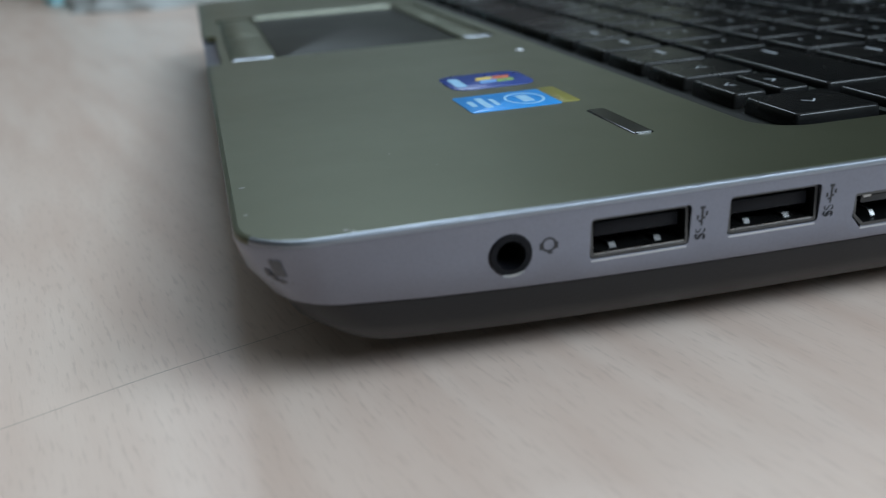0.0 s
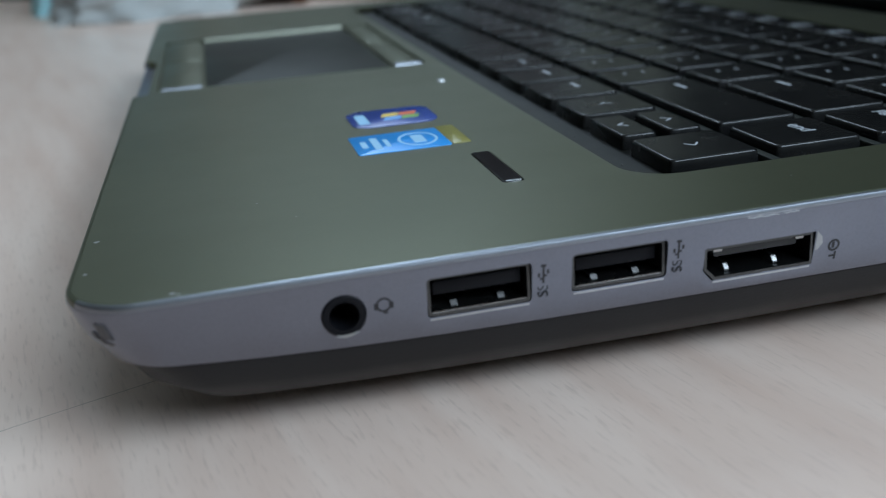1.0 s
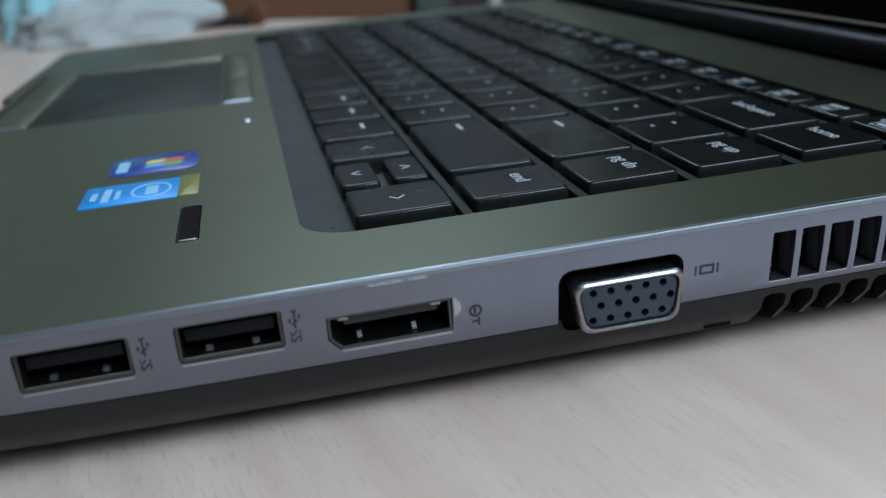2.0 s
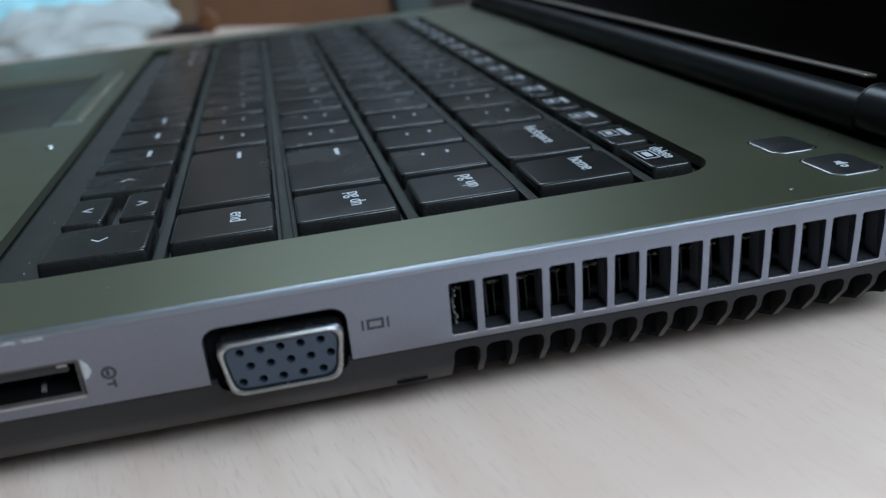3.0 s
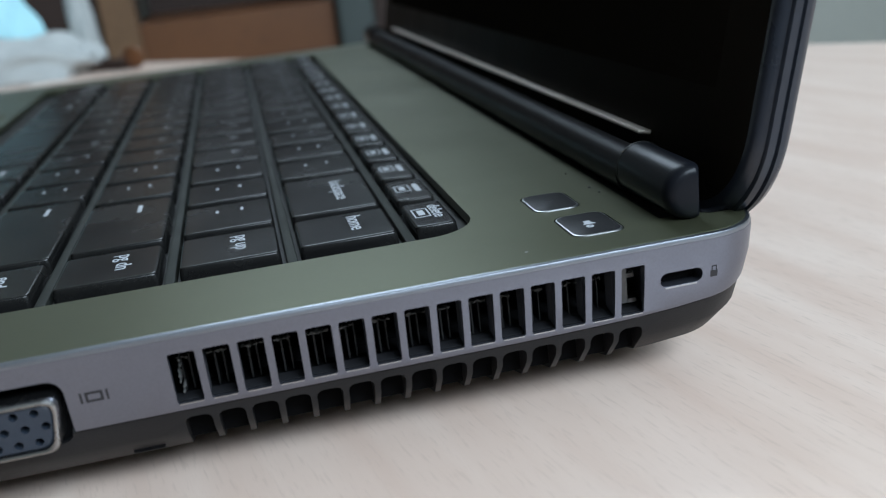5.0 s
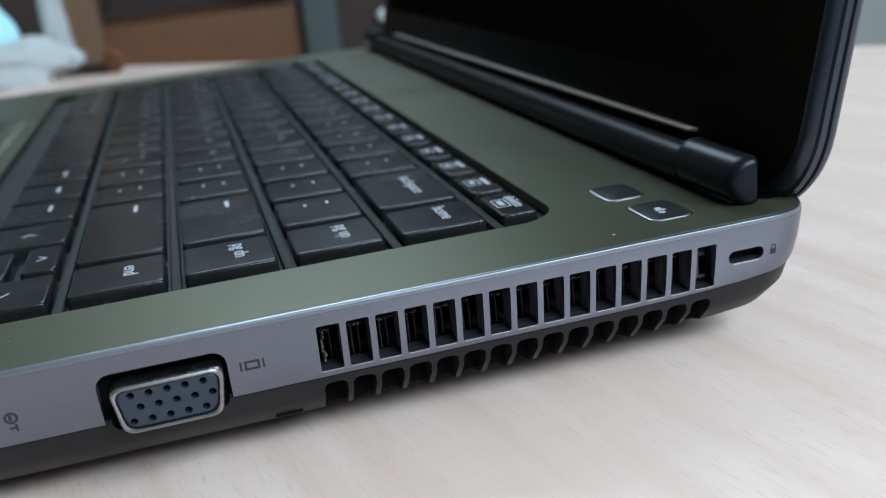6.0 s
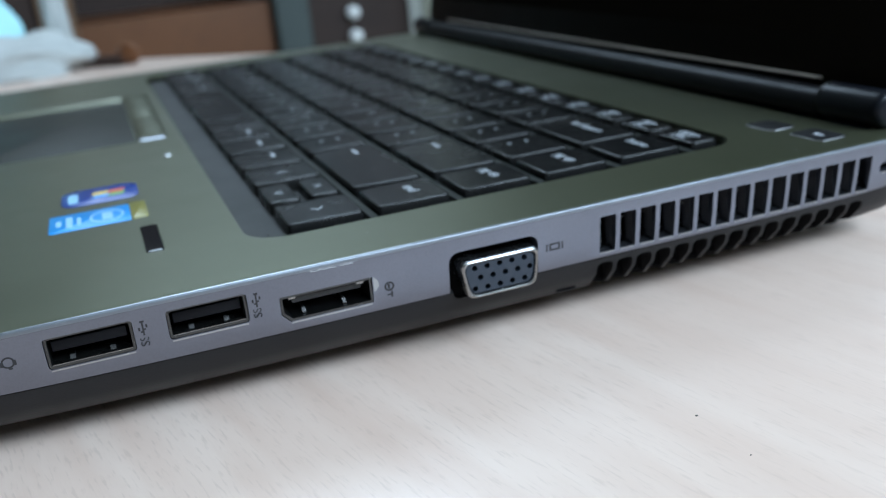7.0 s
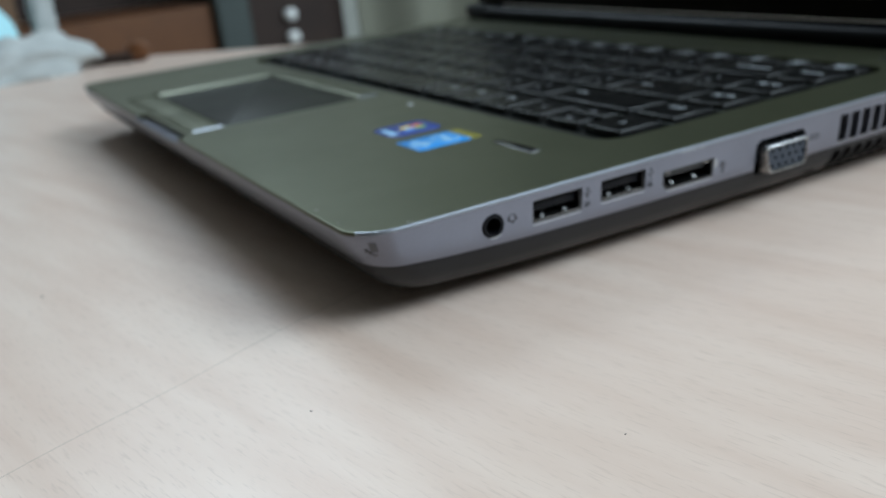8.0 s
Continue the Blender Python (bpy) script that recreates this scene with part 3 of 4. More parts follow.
mark("monitor_icon", [(12.615, 12.645, 1.655, 1.805), (12.68, 12.90, 1.655, 1.69), (12.68, 12.90, 1.77, 1.805), (12.68, 12.715, 1.69, 1.77), (12.865, 12.90, 1.69, 1.77), (12.935, 12.965, 1.655, 1.805)])
for x, z in ((5.40, 1.87), (7.24, 1.91)):
    icon = mark("usb_icon", [(x - 0.014, x + 0.014, z - 0.03, z + 0.20), (x - 0.075, x - 0.045, z + 0.06, z + 0.12), (x - 0.045, x - 0.014, z + 0.02, z + 0.05), (x + 0.014, x + 0.045, z + 0.06, z + 0.09), (x + 0.045, x + 0.075, z + 0.10, z + 0.16), (x - 0.035, x + 0.035, z + 0.20, z + 0.235)])
    lettering("SS", 0.20, MARK, icon, Matrix.Translation((x * U, (face_y(x, z - 0.13) - 0.004) * U, (z - 0.135) * U)) @ Matrix(((0, -1, 0, 0), (0, 0, -1, 0), (1, 0, 0, 0), (0, 0, 0, 1))))
mark("lock_icon", [(21.20, 21.31, 1.72, 1.82), (21.215, 21.23, 1.82, 1.88), (21.28, 21.295, 1.82, 1.88), (21.215, 21.295, 1.88, 1.895)])
def ring_mark(bm, cx, cz, r, r_in):
    loft(bm, [[on_face(cx + q * math.cos(2 * math.pi * i / 20), cz + q * math.sin(2 * math.pi * i / 20), w) for i in range(20)] for q, w in ((r, -0.01), (r, 0.003), (r_in, 0.003), (r_in, -0.01))], closed=True)


def bar_mark(bm, x0, x1, z0, z1):
    loft(bm, [[on_face(u, v, w) for u, v in ((x0, z0), (x1, z0), (x1, z1), (x0, z1))] for w in (-0.01, 0.004)])


for x0, x1, z in ((3.93, 5.22, 1.56), (5.81, 7.06, 1.60), (7.78, 9.22, 1.42), (20.52, 21.0, 1.662)):
    bm = bmesh.new()
    loft(bm, [[on_face(u, v, w) for u, v in ((x0, z), (x1, z), (x1, z + 0.025), (x0, z + 0.025))] for w in (-0.01, 0.006)])
    part("port_lip", bm, SATIN, laptop, "bright satin lip below the port")
bm = bmesh.new()
ring_mark(bm, 3.36, 1.90, 0.10, 0.072)
bar_mark(bm, 3.24, 3.295, 1.84, 1.93)
bar_mark(bm, 3.425, 3.48, 1.84, 1.93)
bar_mark(bm, 3.35, 3.41, 1.775, 1.80)
part("headset_icon", bm, MARK, laptop)
bm = bmesh.new()
ring_mark(bm, 9.55, 1.70, 0.092, 0.058)
bar_mark(bm, 9.52, 9.56, 1.66, 1.75)
bar_mark(bm, 9.50, 9.59, 1.525, 1.555)
bar_mark(bm, 9.575, 9.605, 1.48, 1.60)
part("display_icon", bm, MARK, laptop)

# ---- deck fittings ----
part("fingerprint_reader", slab(bmesh.new(), 5.735, 6.055, 2.635, 4.525, DECK - 0.06, DECK + 0.012, 0.07, 0.02), GLOSS, laptop, "narrow gloss black fingerprint strip", 20)
part("reader_end", slab(bmesh.new(), 5.77, 6.02, 2.645, 2.70, DECK + 0.004, DECK + 0.018, 0.02, 0.004), SATIN, laptop, "bright near end of the fingerprint strip")
for name, spec, label in (("wireless_button", (19.40, 20.14, 2.18, 3.18), "dark rounded wireless button"), ("mute_button", (19.50, 20.28, 0.74, 1.80), "dark rounded mute button")):
    b = part(name, slab(bmesh.new(), spec[0] + 0.02, spec[1] - 0.025, spec[2] + 0.025, spec[3] - 0.025, DECK - 0.05, DECK + 0.016, 0.17, 0.015, n=6), COVER, laptop, label)
    # brighter satin border paints the glint along the button's edge
    part("button_edge_glint", slab(bmesh.new(), *spec, DECK - 0.06, DECK + 0.012, 0.19, 0.02, n=6), SATIN, b)
    cx, cy = (spec[0] + spec[1]) / 2, (spec[2] + spec[3]) / 2
    bm = bmesh.new()
    if name == "mute_button":
        box(bm, cx - 0.05, cx + 0.05, cy + 0.02, cy + 0.10, DECK + 0.012, DECK + 0.020)
        loft(bm, [[(cx - 0.10, cy - 0.06, z), (cx + 0.10, cy - 0.06, z), (cx + 0.05, cy + 0.02, z), (cx - 0.05, cy + 0.02, z)] for z in (DECK + 0.012, DECK + 0.020)])
        tube(bm, 0.06, DECK + 0.012, DECK + 0.020, lambda u, v, w: (cx - 0.03 + u, cy - 0.16 + v, w), 14, 0, 0.02)
        part("icon", bm, PRINT, b)
    else:
        box(bm, cx - 0.06, cx + 0.06, cy - 0.01, cy + 0.01, DECK + 0.012, DECK + 0.020)
        part("icon", bm, MARK, b)

touchpad = new("touchpad")
touchpad.parent = laptop
part("pad", slab(bmesh.new(), 1.48, 6.26, 14.12, 23.72, DECK - 0.085, DECK - 0.05, 0.1, 0.01), PAD, touchpad)
for x0, x1 in ((0.32, 1.40), (6.34, 7.12)):
    for y0, y1 in ((14.10, 18.9), (18.96, 23.6)):
        bm = bmesh.new()
        rings = []
        for f, h in ((0.0, -0.08), (0.03, -0.05), (0.10, -0.022), (0.22, -0.004), (0.36, 0.004), (None, 0.004)):
            y = y1 if f is None else y0 + f
            z = DECK + h
            rings.append([(x0, y, DECK - 0.085), (x1, y, DECK - 0.085), (x1, y, max(z - 0.03, DECK - 0.082)), (x1 - 0.05, y, z), (x0 + 0.05, y, z), (x0, y, max(z - 0.03, DECK - 0.082))])
        loft(bm, rings)
        button = part("button", bm, ALU, touchpad, "satin touchpad button with a rounded end")
        if y0 < 15:
            # highlight on the rounded end, put into a piece of brighter metal
            bm = bmesh.new()
            loft(bm, [[(x, y0 + f, DECK + h) for f, h in ((-0.01, -0.075), (0.02, -0.042), (0.09, -0.014), (0.21, 0.005), (0.34, 0.010), (0.34, -0.02), (0.1, -0.078))] for x in (x0 + 0.04, x1 - 0.04)])
            part("end_highlight", bm, RIM, button, "brighter metal for the highlight on the button's end")
bm = bmesh.new()
loft(bm, [[(x, 23.3 + 0.45 * f, DECK - 0.06 + 0.13 * math.sin(f * math.pi / 2)) for f in (0, 0.2, 0.4, 0.6, 0.8, 1)] + [(x, 23.75, DECK - 0.08), (x, 23.3, DECK - 0.08)] for x in (1.5, 6.24)])
part("edge_ramp", bm, ALU, touchpad, "smooth raised far edge of the touchpad")

part("indicator_dot", slab(bmesh.new(), 6.79, 7.01, 11.18, 11.42, DECK - 0.03, DECK + 0.035, 0.10, 0.05), SATIN, laptop)

navy = part("navy_sticker", slab(bmesh.new(), 4.20, 5.90, 7.27, 8.80, DECK, DECK + 0.014, 0.35, 0.004), NAVY, laptop, "small navy sticker with four colour patches")
for cx, cy, mat in ((5.06, 8.20, YELLOW), (5.42, 8.20, RED), (5.06, 7.88, AZURE), (5.42, 7.88, GREEN)):
    bm = bmesh.new()
    loft(bm, [[(cx + u * 0.17 + v * 0.04, cy + v * 0.13, DECK + z) for u, v in ((-1, -1), (1, -1), (1, 1), (-1, 1))] for z in (0.013, 0.017)])
    part("colour_patch", bm, mat, navy)
part("white_bar", slab(bmesh.new(), 4.34, 4.56, 7.58, 8.45, DECK + 0.012, DECK + 0.017, 0.04), PALE, navy)
blue = part("blue_sticker", slab(bmesh.new(), 3.96, 5.62, 5.26, 6.64, DECK, DECK + 0.014, 0.06, 0.004), BLUE, laptop, "sky blue sticker with a white ring and bars")
bm = bmesh.new()
ring = [(math.cos(2 * math.pi * i / 32), math.sin(2 * math.pi * i / 32)) for i in range(32)]
loft(bm, [[(5.14 + q * 0.36 * u, 5.95 + q * 0.50 * v, DECK + z) for u, v in ring] for q, z in ((1, 0.012), (1, 0.017), (0.86, 0.017), (0.86, 0.012))], closed=True)
part("white_ring", bm, PALE, blue)
for x0, x1, y0, y1 in ((5.04, 5.26, 5.66, 6.24), (4.52, 4.61, 5.62, 6.20), (4.30, 4.44, 5.50, 6.38), (4.10, 4.21, 5.70, 6.18)):
    part("white_bar", slab(bmesh.new(), x0, x1, y0, y1, DECK + 0.012, DECK + 0.0165, 0.03), PALE, blue)
part("yellow_tag", slab(bmesh.new(), 5.625, 5.97, 5.30, 6.72, DECK, DECK + 0.012, 0.05, 0.003), GOLD, laptop, "olive yellow tag beside the blue sticker")

# ---- keyboard ----
part("keyboard_tray", slab(bmesh.new(), KB[0] - 0.1, KB[1] + 0.1, KB[2] - 0.1, KB[3] + 0.1, 2.05, 2.15, 0.5), TRAY, laptop)
ROW, COL, KY = 1.83, 1.80, 2.33
KEYTOP = 2.425
SHAPES = {}


def key_mesh(w, d):
    """A key cap of that breadth and depth about its own middle: a flared skirt and a dished, rounded top."""
    spec = (round(w, 3), round(d, 3))
    if spec not in SHAPES:
        bm = bmesh.new()
        rings = []
        for i, z, r in ((0.0, 2.16, 0.07), (0.004, 2.28, 0.07), (0.014, KEYTOP - 0.036, 0.08), (0.020, KEYTOP - 0.018, 0.08), (0.034, KEYTOP - 0.005, 0.08), (0.052, KEYTOP, 0.07), (0.075, KEYTOP, 0.06)):
            rings.append([(u, v, z) for u, v in rounded(-d / 2 + i, d / 2 - i, -w / 2 + i, w / 2 - i, r, 3)])
        SHAPES[spec] = finish(loft(bm, rings), "key", KEY, 50)
    return SHAPES[spec]


BARS = {}


def legend_bars(kind):
    """Plain bars for a key's lettering: one sign, two signs, or a word."""
    if kind not in BARS:
        bm = bmesh.new()
        for x0, x1, y0, y1 in {1: ((0.14, 0.19, 0.18, 0.34), (0.24, 0.28, 0.20, 0.32)), 2: ((0.22, 0.27, 0.16, 0.32), (-0.22, -0.17, 0.18, 0.32)), 3: ((0.15, 0.23, -0.14, 0.36),),
                                 4: ((0.10, 0.20, -0.24, 0.30), (-0.24, -0.215, -0.14, 0.30), (0.015, 0.04, -0.14, 0.30), (-0.215, 0.015, -0.14, -0.115), (-0.215, 0.015, 0.275, 0.30), (-0.16, -0.05, -0.02, 0.20))}[kind]:
            slab(bm, x0, x1, y0, y1, KEYTOP - 0.002, KEYTOP + 0.003, 0.01, n=2)
        BARS[kind] = finish(bm, "legend", PRINT)
    return BARS[kind]


def add_key(x, y, w, d, kind, words="", arrow=None, gap=0.29):
    key = new("key", key_mesh(w - gap, d - gap))
    cx, cy = x + d / 2, y + w / 2
    key.parent, key.matrix_basis = laptop, Matrix.Translation((cx * U, cy * U, 0))
    if words:
        lettering(words, 0.355, PRINT, key, Matrix.Translation((0.20 * U, 0.10 * U, KEYTOP * U + 0.00002)) @ pose(0, 0, 0, 0, 0, -90))
    elif arrow is not None:
        bm = bmesh.new()
        for s in (-1, 1):
            loft(bm, [[(math.cos(arrow) * a - math.sin(arrow) * b, math.sin(arrow) * a + math.cos(arrow) * b, z) for a, b in ((0.10, 0.0), (0.05, 0.0), (-0.09, s * 0.12), (-0.04, s * 0.12))] for z in (KEYTOP - 0.002, KEYTOP + 0.003)])
        part("legend", bm, PRINT, key)
    elif kind:
        bars = new("legend", legend_bars(kind))
        bars.parent, bars.matrix_basis = key, Matrix.Translation((0, (w - COL) / 2 * U if kind != 4 else 0, 0))
    return key


def key_row(x, d, widths, kinds, words):
    y = KY
    for n, w in enumerate(widths):
        add_key(x, y, w * COL, d, kinds[n] if n < len(kinds) else 1, words.get(n, ""))
        y += w * COL


bm = bmesh.new()
for x0, x1, y0, y1 in ((-0.24, -0.215, -0.20, 0.30), (0.005, 0.03, -0.20, 0.30), (-0.215, 0.005, -0.20, -0.175), (-0.215, 0.005, 0.275, 0.30), (-0.16, -0.05, -0.08, 0.20)):
    slab(bm, x0, x1, y0, y1, KEYTOP - 0.002, KEYTOP + 0.003, 0.01, n=2)
legend_box = finish(bm, "legend", PRINT)
X_ROWS = [8.22 + ROW * i for i in range(6)]
y = KY
for n, x in enumerate(X_ROWS[1:]):
    part("tray_rib", slab(bmesh.new(), x - 0.085, x + 0.085, KB[2] + 0.3, KB[3] - 0.3, 2.14, 2.30, 0.03, 0.03), RIB, laptop)
for n, w in enumerate((1, 1, 1, 1.1, 1, 1, 5, 1, 1, 1, 1.0)):
    if n == 0:
        add_key(X_ROWS[0], y, COL, ROW, 0, arrow=radians(-90))
    elif n == 1:
        add_key(X_ROWS[0], y, COL, ROW / 2 + 0.05, 0, arrow=radians(180))
        add_key(X_ROWS[0] + ROW / 2 - 0.02, y, COL, ROW / 2, 0, arrow=0.0)
    elif n == 2:
        add_key(X_ROWS[0], y, COL, ROW, 0, arrow=radians(90))
    else:
        add_key(X_ROWS[0], y, w * COL, ROW, 0 if w == 5 else 3)
    y += w * COL
key_row(X_ROWS[1], ROW, (1, 2.35, *[1] * 10, 1.75), (0, 3, 2, 2, 2), {0: "end"})
key_row(X_ROWS[2], ROW, (1, 1.85, *[1] * 11, 1.25), (0, 3, 2, 2), {0: "pg dn"})
key_row(X_ROWS[3], ROW, (1, 1.1, *[1] * 12, 1.0), (0, 2, 2, 2), {0: "pg up"})
key_row(X_ROWS[4], ROW, (1, 1.6, *[1] * 12, 0.5), (0, 3, 2, 2, 2, 2, 2, 2), {0: "home", 1: "backspace"})
key_row(X_ROWS[5] - 0.02, 0.98, [15.1 / 16] * 16, [4] * 16, {})
delete_key = [o for o in laptop.children if o.name.startswith("key") and abs(o.location.y / U - KY - 15.1 / 32 * COL) < 0.05 and o.location.x / U > 17.3][0]
for child in delete_key.children:
    child.data = legend_box
lettering("delete", 0.30, PRINT, delete_key, Matrix.Translation((0.15 * U, 0.05 * U, KEYTOP * U + 0.00002)) @ pose(0, 0, 0, 0, 0, -90))

# ---- lid and hinge ----
LEAN_BACK = radians(12)


def lid_map(u, v, w):
    """u along the width, v up the lid, w out of its inner face."""
    return (21.72 + v * math.sin(LEAN_BACK) - w * math.cos(LEAN_BACK), u, 2.22 + v * math.cos(LEAN_BACK) + w * math.sin(LEAN_BACK))


lid = new("lid")
lid.parent = laptop
bm = bmesh.new()
rings = []
for i, w in ((0.45, -0.66), (0.2, -0.62), (0.06, -0.52), (0.0, -0.42), (0.0, -0.36), (0.045, -0.335), (0.045, -0.315), (0.0, -0.29), (0.0, -0.19), (0.03, -0.165), (0.05, -0.16), (0.07, -0.12), (0.10, -0.05), (0.16, -0.01), (0.24, 0.0)):
    rings.append([lid_map(u, v, w) for u, v in rounded(0.14 + i, 31.46 - i, -0.1 + i, 21.8 - i, 1.45 - i * 0.5, 12)])
loft(bm, list(reversed(rings)))
part("lid_shell", bm, LIDBLACK, lid, "black lid with a rounded rim")
part("bezel", slab(bmesh.new(), 0.42, 31.18, 0.18, 21.52, -0.02, 0.006, 1.2, 0.004, where=lid_map, n=10), BEZEL, lid, "matt black frame round the screen")
bm = bmesh.new()
slab(bm, 1.5, 30.1, 1.9, 20.4, 0.0, 0.010, 0.05, where=lid_map)
part("screen", bm, GLASS, lid, "dark switched-off screen")
# pale beige metal stands in for the reflection along the bezel's lower edge
bm = bmesh.new()
slab(bm, 3.40, 28.2, 0.86, 0.935, 0.0, 0.24, 0.03, 0.03, where=lid_map)
part("bezel_lip", bm, LIP_REFLECTION, lid, "thin bezel edge below the screen, beige reflection in its colour")

axle = lambda u, v, w: (21.27 + u, w, 2.80 + v)
barrel_axle = lambda u, v, w: (21.22 + u, w, 2.72 + v)
part("hinge_barrel", tube(bmesh.new(), 0.365, 2.46, 29.14, barrel_axle, 32, 0.03), HINGE, laptop, "long black hinge barrel")
for y0 in (2.40, 29.15):
    part("hinge_ring", tube(bmesh.new(), 0.425, y0, y0 + 0.05, axle, 32), TRAY, laptop)
for y0, y1 in ((0.60, 2.40), (29.2, 31.0)):
    flip = (lambda w: w) if y0 < 5 else (lambda w, t=y0 + y1: t - w)
    bm = bmesh.new()
    rings = []
    for shrink, w in ((0.17, y0), (0.10, y0 + 0.015), (0.045, y0 + 0.055), (0.012, y0 + 0.12), (0.0, y0 + 0.2), (0.0, y1 - 0.02), (0.02, y1)):
        q = 0.425 - shrink
        rings.append([axle(q * math.cos(a), q * math.sin(a), flip(w)) for a in [radians(84 + 192 * k / 24) for k in range(25)]] + [axle(0.12 - shrink * 0.4, -q * 0.94, flip(w)), axle(0.12 - shrink * 0.4, q * 0.94, flip(w))])
    loft(bm, rings)
    part("hinge_cap", bm, CAP, laptop, "black half-round hinge cap with a soft shiny end")
part("hinge_floor", box(bmesh.new(), 20.89, 21.40, 0.96, 30.64, 2.16, 2.24), BLACK, laptop)

# ---- wear on the laptop ----
rnd = random.Random(7)
for x, y, s in ((-0.11, 2.5, 0.035), (-0.13, 1.25, 0.02), (0.95, 0.16, 0.03), (1.02, 0.10, 0.02), (9.55, 1.1, 0.012), (18.7, 0.55, 0.02), (2.1, 3.3, 0.012), (2.6, 2.4, 0.01)):
    bm = bmesh.new()
    loft(bm, [[(x + s * (0.7 + 0.5 * rnd.random()) * math.cos(a) * 1.4, y + s * math.sin(a) * (0.6 + 0.6 * rnd.random()), z) for a in [i * math.pi / 4 for i in range(8)]] for z in (DECK - 0.002, DECK + 0.003)])
    part("scratch", bm, SCRATCH, laptop)

for x, y, z, s in ((20.62, 3.1, DECK, 0.03), (20.66, 2.75, DECK, 0.025), (20.60, 4.2, DECK, 0.02), (18.28, 2.2, 2.15, 0.04), (8.05, 3.0, 2.15, 0.03), (8.02, 3.5, 2.15, 0.022), (8.06, 2.7, 2.15, 0.02), (8.0, 5.6, 2.15, 0.025), (10.9, 2.1, 2.15, 0.03), (14.6, 2.12, 2.15, 0.028)):
    bm = bmesh.new()
    loft(bm, [[(x + q * s * (0.6 + 0.6 * rnd.random()) * math.cos(a), y + q * s * (0.8 + 0.8 * rnd.random()) * math.sin(a), z + h * s) for a in [i * math.pi / 4 for i in range(8)]] for q, h in ((0.8, -0.05), (1, 0.4), (0.5, 0.8))])
    part("crumb", bm, DUST, laptop)


def corner_scuff(a0, a1, z0, z1):
    """A thin dark scuff that follows the rounded front corner."""
    bm = bmesh.new()
    rings = []

    def at(a, z, proud):
        f, g = max(0, (z - 1.915) / 0.355), max(0, (1.915 - z) / 0.275)
        front, side, r = 0.10 * (1 - f) + 0.24 * g, 0.03 - 0.06 * f + 0.10 * g, 0.9 - 0.1 * g
        return (X0 + front + r - (r + proud) * math.cos(a), side + r - (r + proud) * math.sin(a), z)

    for i in range(8):
        a = radians(a0 + (a1 - a0) * i / 7)
        jag = 0.02 * math.sin(i * 2.3)
        lo, hi = z0 + jag, z1 - jag
        rings.append([at(a, lo, -0.03), at(a, hi, -0.03), at(a, hi, 0.014), at(a, (lo + hi) / 2, 0.015), at(a, lo, 0.014)])
    loft(bm, rings)
    part("scuff", bm, SCUFF, laptop, "dark scuff on the silver corner")


corner_scuff(50, 60, 1.95, 2.17)
corner_scuff(42, 46, 1.95, 2.02)
corner_scuff(46, 50, 1.88, 1.96)
corner_scuff(50, 57, 1.83, 1.89)
corner_scuff(57, 68, 1.78, 1.84)
corner_scuff(60, 66, 1.68, 1.75)
corner_scuff(36, 41, 1.72, 1.80)
for pts in (((9.27, 1.66), (9.31, 1.68), (9.37, 1.76), (9.35, 1.86), (9.27, 1.95)),):
    bm = bmesh.new()
    loft(bm, [[on_face(x, z, w) for x, z in pts] for w in (-0.01, 0.003)])
    part("paint_chip", bm, SCRATCH, laptop, "pale chipped paint beside the display port")
for x0, x1 in ((8.2, 8.65), (8.72, 8.95)):
    bm = bmesh.new()
    loft(bm, [[(x0 + (x1 - x0) * k / 5, -0.02 + dy, 2.31 + dz - 0.012 * (k % 2)) for dy, dz in ((0, -0.012), (-0.012, -0.012), (-0.003, 0.018), (0.02, 0.018))] for k in range(6)])
    part("paint_chip", bm, SCRATCH, laptop)

bm = bmesh.new()
loft(bm, [[(-7.6 + 9.0 * k / 12 + 0.4 * s, -0.22 + 3.62 * k / 12 + 0.04 * math.sin(k) - s, z) for s, z in ((-0.006, -0.01), (0.006, -0.01), (0.006, 0.002), (-0.006, 0.002))] for k in range(13)])
part("scratch", bm, LINE, desk, "fine dark scratch across the desk")
for x, y, s in ((13.1, -3.9, 0.03), (13.1, -5.2, 0.014), (-5.6, 8.9, 0.05), (-2.3, -1.6, 0.025), (1.5, -5.8, 0.022)):
    bm = bmesh.new()
    loft(bm, [[(x + q * s * (0.5 + rnd.random()) * math.cos(a), y + q * s * (0.4 + 0.5 * rnd.random()) * math.sin(a), z) for a in [i * math.pi / 4 for i in range(8)]] for z, q in ((-0.005, 1), (0.012, 0.7))])
    part("speck", bm, SPECK, desk)

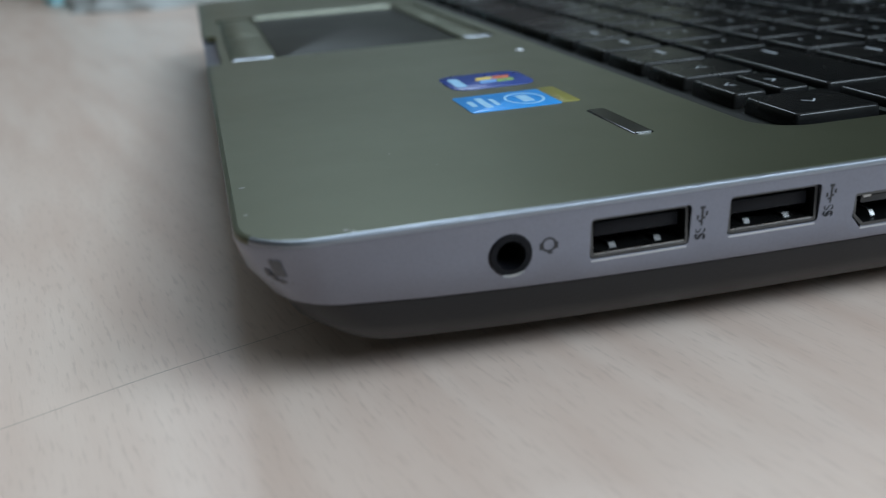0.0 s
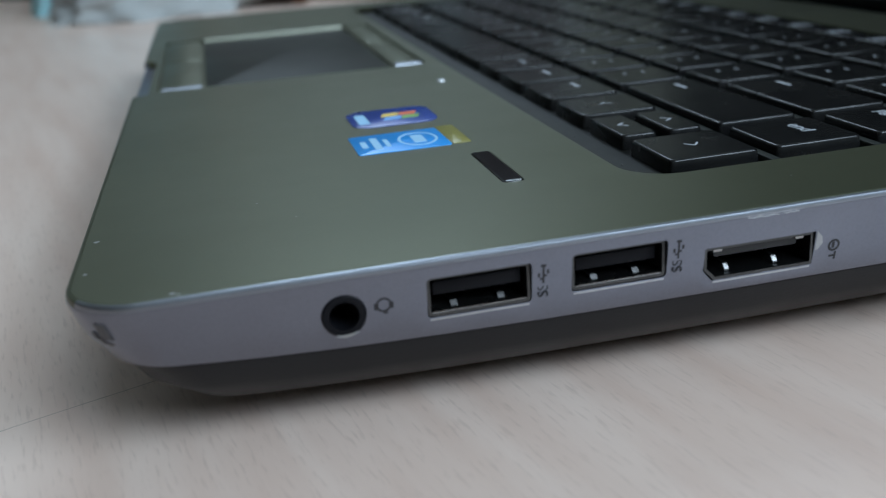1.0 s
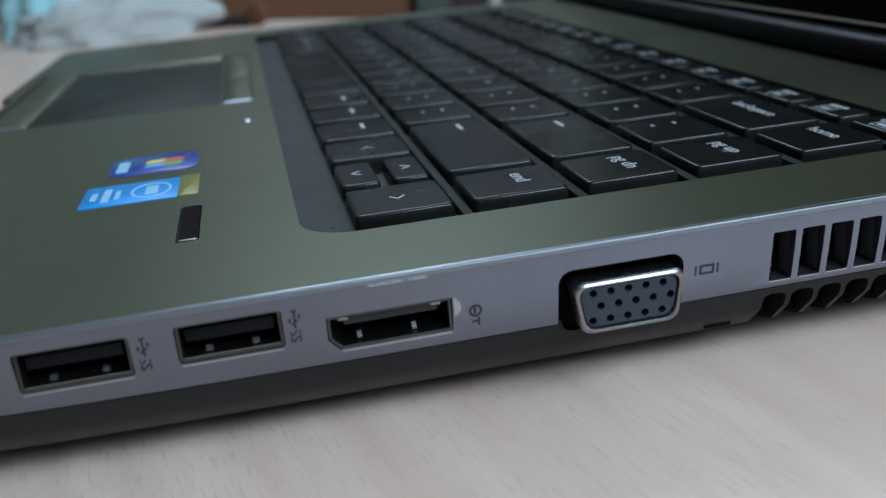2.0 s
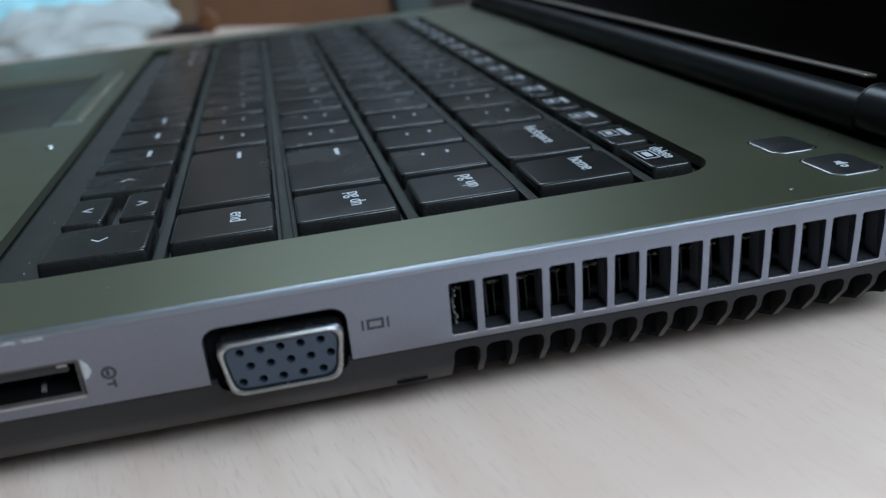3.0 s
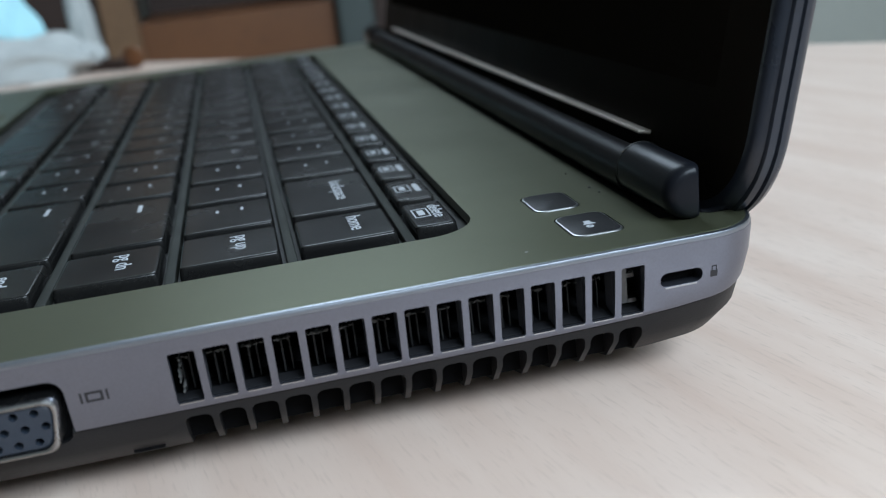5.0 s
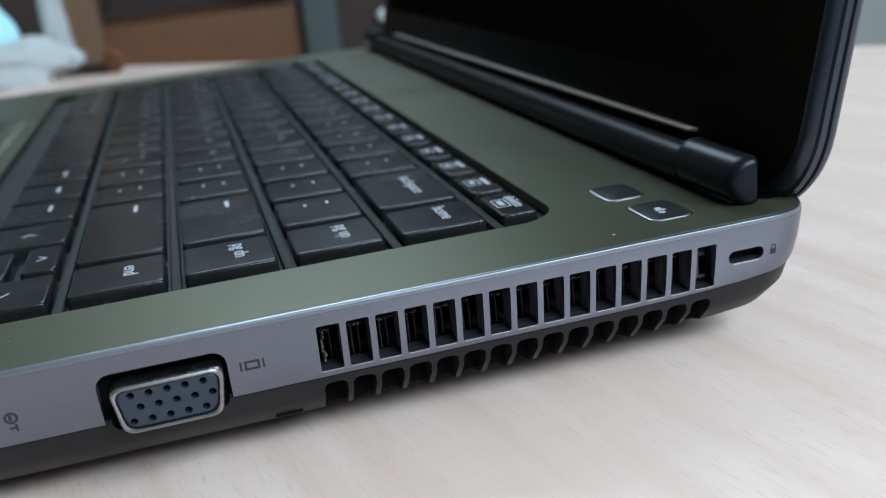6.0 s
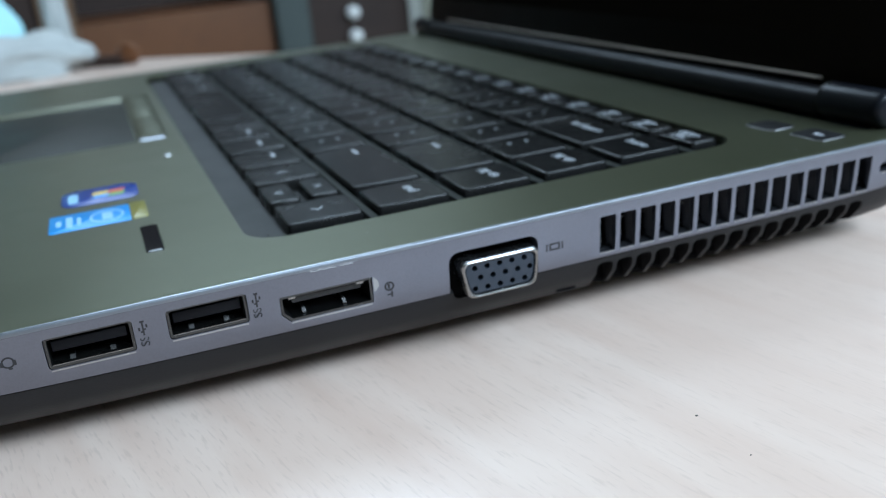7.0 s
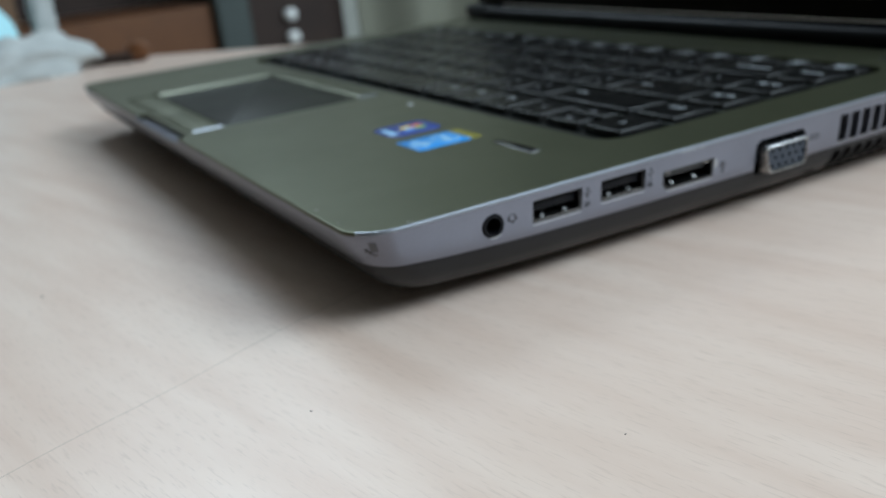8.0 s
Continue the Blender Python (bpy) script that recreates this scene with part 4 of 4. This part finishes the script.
# ---- things on the desk and beyond it ----
def heap(name, cx, cy, rx, ry, h, mat, label, category, seed):
    """A crumpled soft thing that lies on the desk."""
    bm = bmesh.new()
    n, rings = 72, []
    for k in range(19):
        f = k / 18
        q = math.cos(f * math.pi / 2) ** 0.6
        ring = []
        for i in range(n):
            a = 2 * math.pi * i / n
            wob = 1 + 0.28 * noise.noise(Vector((math.cos(a) * 1.5 + seed, math.sin(a) * 1.5, f * 2))) + 0.20 * noise.noise(Vector((math.cos(a) * 4 + seed, math.sin(a) * 4, f * 5)))
            z = h * math.sin(f * math.pi / 2) * (0.8 + 0.35 * noise.noise(Vector((math.cos(a) * 1.4 + seed, math.sin(a) * 1.4, 3.0))) + 0.28 * abs(noise.noise(Vector((math.cos(a) * q * 3 + seed, math.sin(a) * q * 3, 9.0))))) if k else 0.0
            ring.append((cx + rx * max(q, 0.02) * wob * math.cos(a), cy + ry * max(q, 0.02) * wob * math.sin(a), z))
        rings.append(ring)
    return solo(name, loft(bm, rings), mat, label, category, smooth=80)


heap("cloth", -1.6, 62.5, 7.8, 5.0, 3.0, CLOTH, "crumpled white cloth lying on the desk", "cloth", 3.1)
heap("pouch", -5.6, 70.5, 5.9, 4.2, 9.0, CYAN, "pale cyan soft pouch on the desk", "pouch", 8.4)
heap("plastic_bag", 3.4, 72.0, 1.1, 1.5, 8.5, CLOTH, "white plastic bag standing upright on the desk", "bag", 5.2)
tool = thing("hand_tool", "dark brown wooden hand tool with a rounded reddish end", "tool")
bm = bmesh.new()
loft(bm, [[(4.4 + 3.2 * f + 0.3 * math.cos(a) * 0.7, 61.6 - 2.4 * f + 0.3 * math.cos(a) * 0.7, 0.42 + 0.42 * math.sin(a)) for a in [k * math.pi / 5 for k in range(10)]] for f in (0, 0.06, 0.5, 0.94, 1)])
part("shaft", bm, DARKWOOD, tool)
bm = bmesh.new()
loft(bm, [[(8.1 + 0.8 * c, 59.2 - 0.5 * c + q * math.cos(a) * 0.6, 0.8 + q * math.sin(a)) for a in [k * math.pi / 8 for k in range(16)]] for c, q in ((-1, 0.25), (-0.85, 0.5), (-0.5, 0.72), (0, 0.8), (0.5, 0.72), (0.85, 0.5), (1, 0.25))])
part("head", bm, OAK, tool)

cabinet = thing("cabinet", "brown wooden cabinet standing beyond the desk", "cabinet")
zf = FLOOR_Z / U
# dark back paints the opening's shade; unseen tall parts darken the deck's reflections
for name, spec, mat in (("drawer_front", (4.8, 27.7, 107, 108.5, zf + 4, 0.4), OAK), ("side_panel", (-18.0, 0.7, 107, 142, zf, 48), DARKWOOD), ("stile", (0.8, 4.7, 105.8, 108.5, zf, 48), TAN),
                        ("opening_shade_back", (4.8, 27.7, 125, 127, 0.5, 48), DARKWOOD), ("base", (4.8, 27.7, 108.6, 142, zf, zf + 4), DARKWOOD), ("shelf", (4.8, 27.7, 108.6, 124.9, -0.9, 0.4), OAK),
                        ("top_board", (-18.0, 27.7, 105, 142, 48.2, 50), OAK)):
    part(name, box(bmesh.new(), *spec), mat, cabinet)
post = solo("post", slab(bmesh.new(), 27.9, 32.3, 105, 110, zf, 60, 0.4), TEAL, "grey green painted upright post", "post")
cupboard = thing("cupboard", "dark wooden cupboard with two knobs, highlights painted white", "cupboard")
part("door", box(bmesh.new(), 32.8, 46.4, 108, 110, zf + 3, 60), DARKWOOD, cupboard)
part("carcass", box(bmesh.new(), 32.8, 46.4, 110.1, 147, zf, 60), DARKWOOD, cupboard)
# white paint puts the bright highlight of each knob into its colour
for z in (-5.4, -2.4):
    bm = bmesh.new()
    tube(bm, 0.85, 0, 1.6, lambda u, v, w, z=z: (38.5 + u, 108.2 - w, z + v), 20, 0.4)
    part("knob", bm, WHITE, cupboard, "small knob, white for its bright highlight")
bm = bmesh.new()
n = 60
loft(bm, [[(47.0 + 20 * i / n, 104 - 6 * i / n + 1.2 * math.sin(i * 0.21), z) for i in range(n + 1)] + [(47.0 + 20 * i / n, 104.5 - 6 * i / n + 1.2 * math.sin(i * 0.21), z) for i in range(n, -1, -1)] for z in (zf + 1, 120)])
solo("curtain", bm, CURTAIN, "cream hanging curtain in soft folds", "curtain", smooth=80)
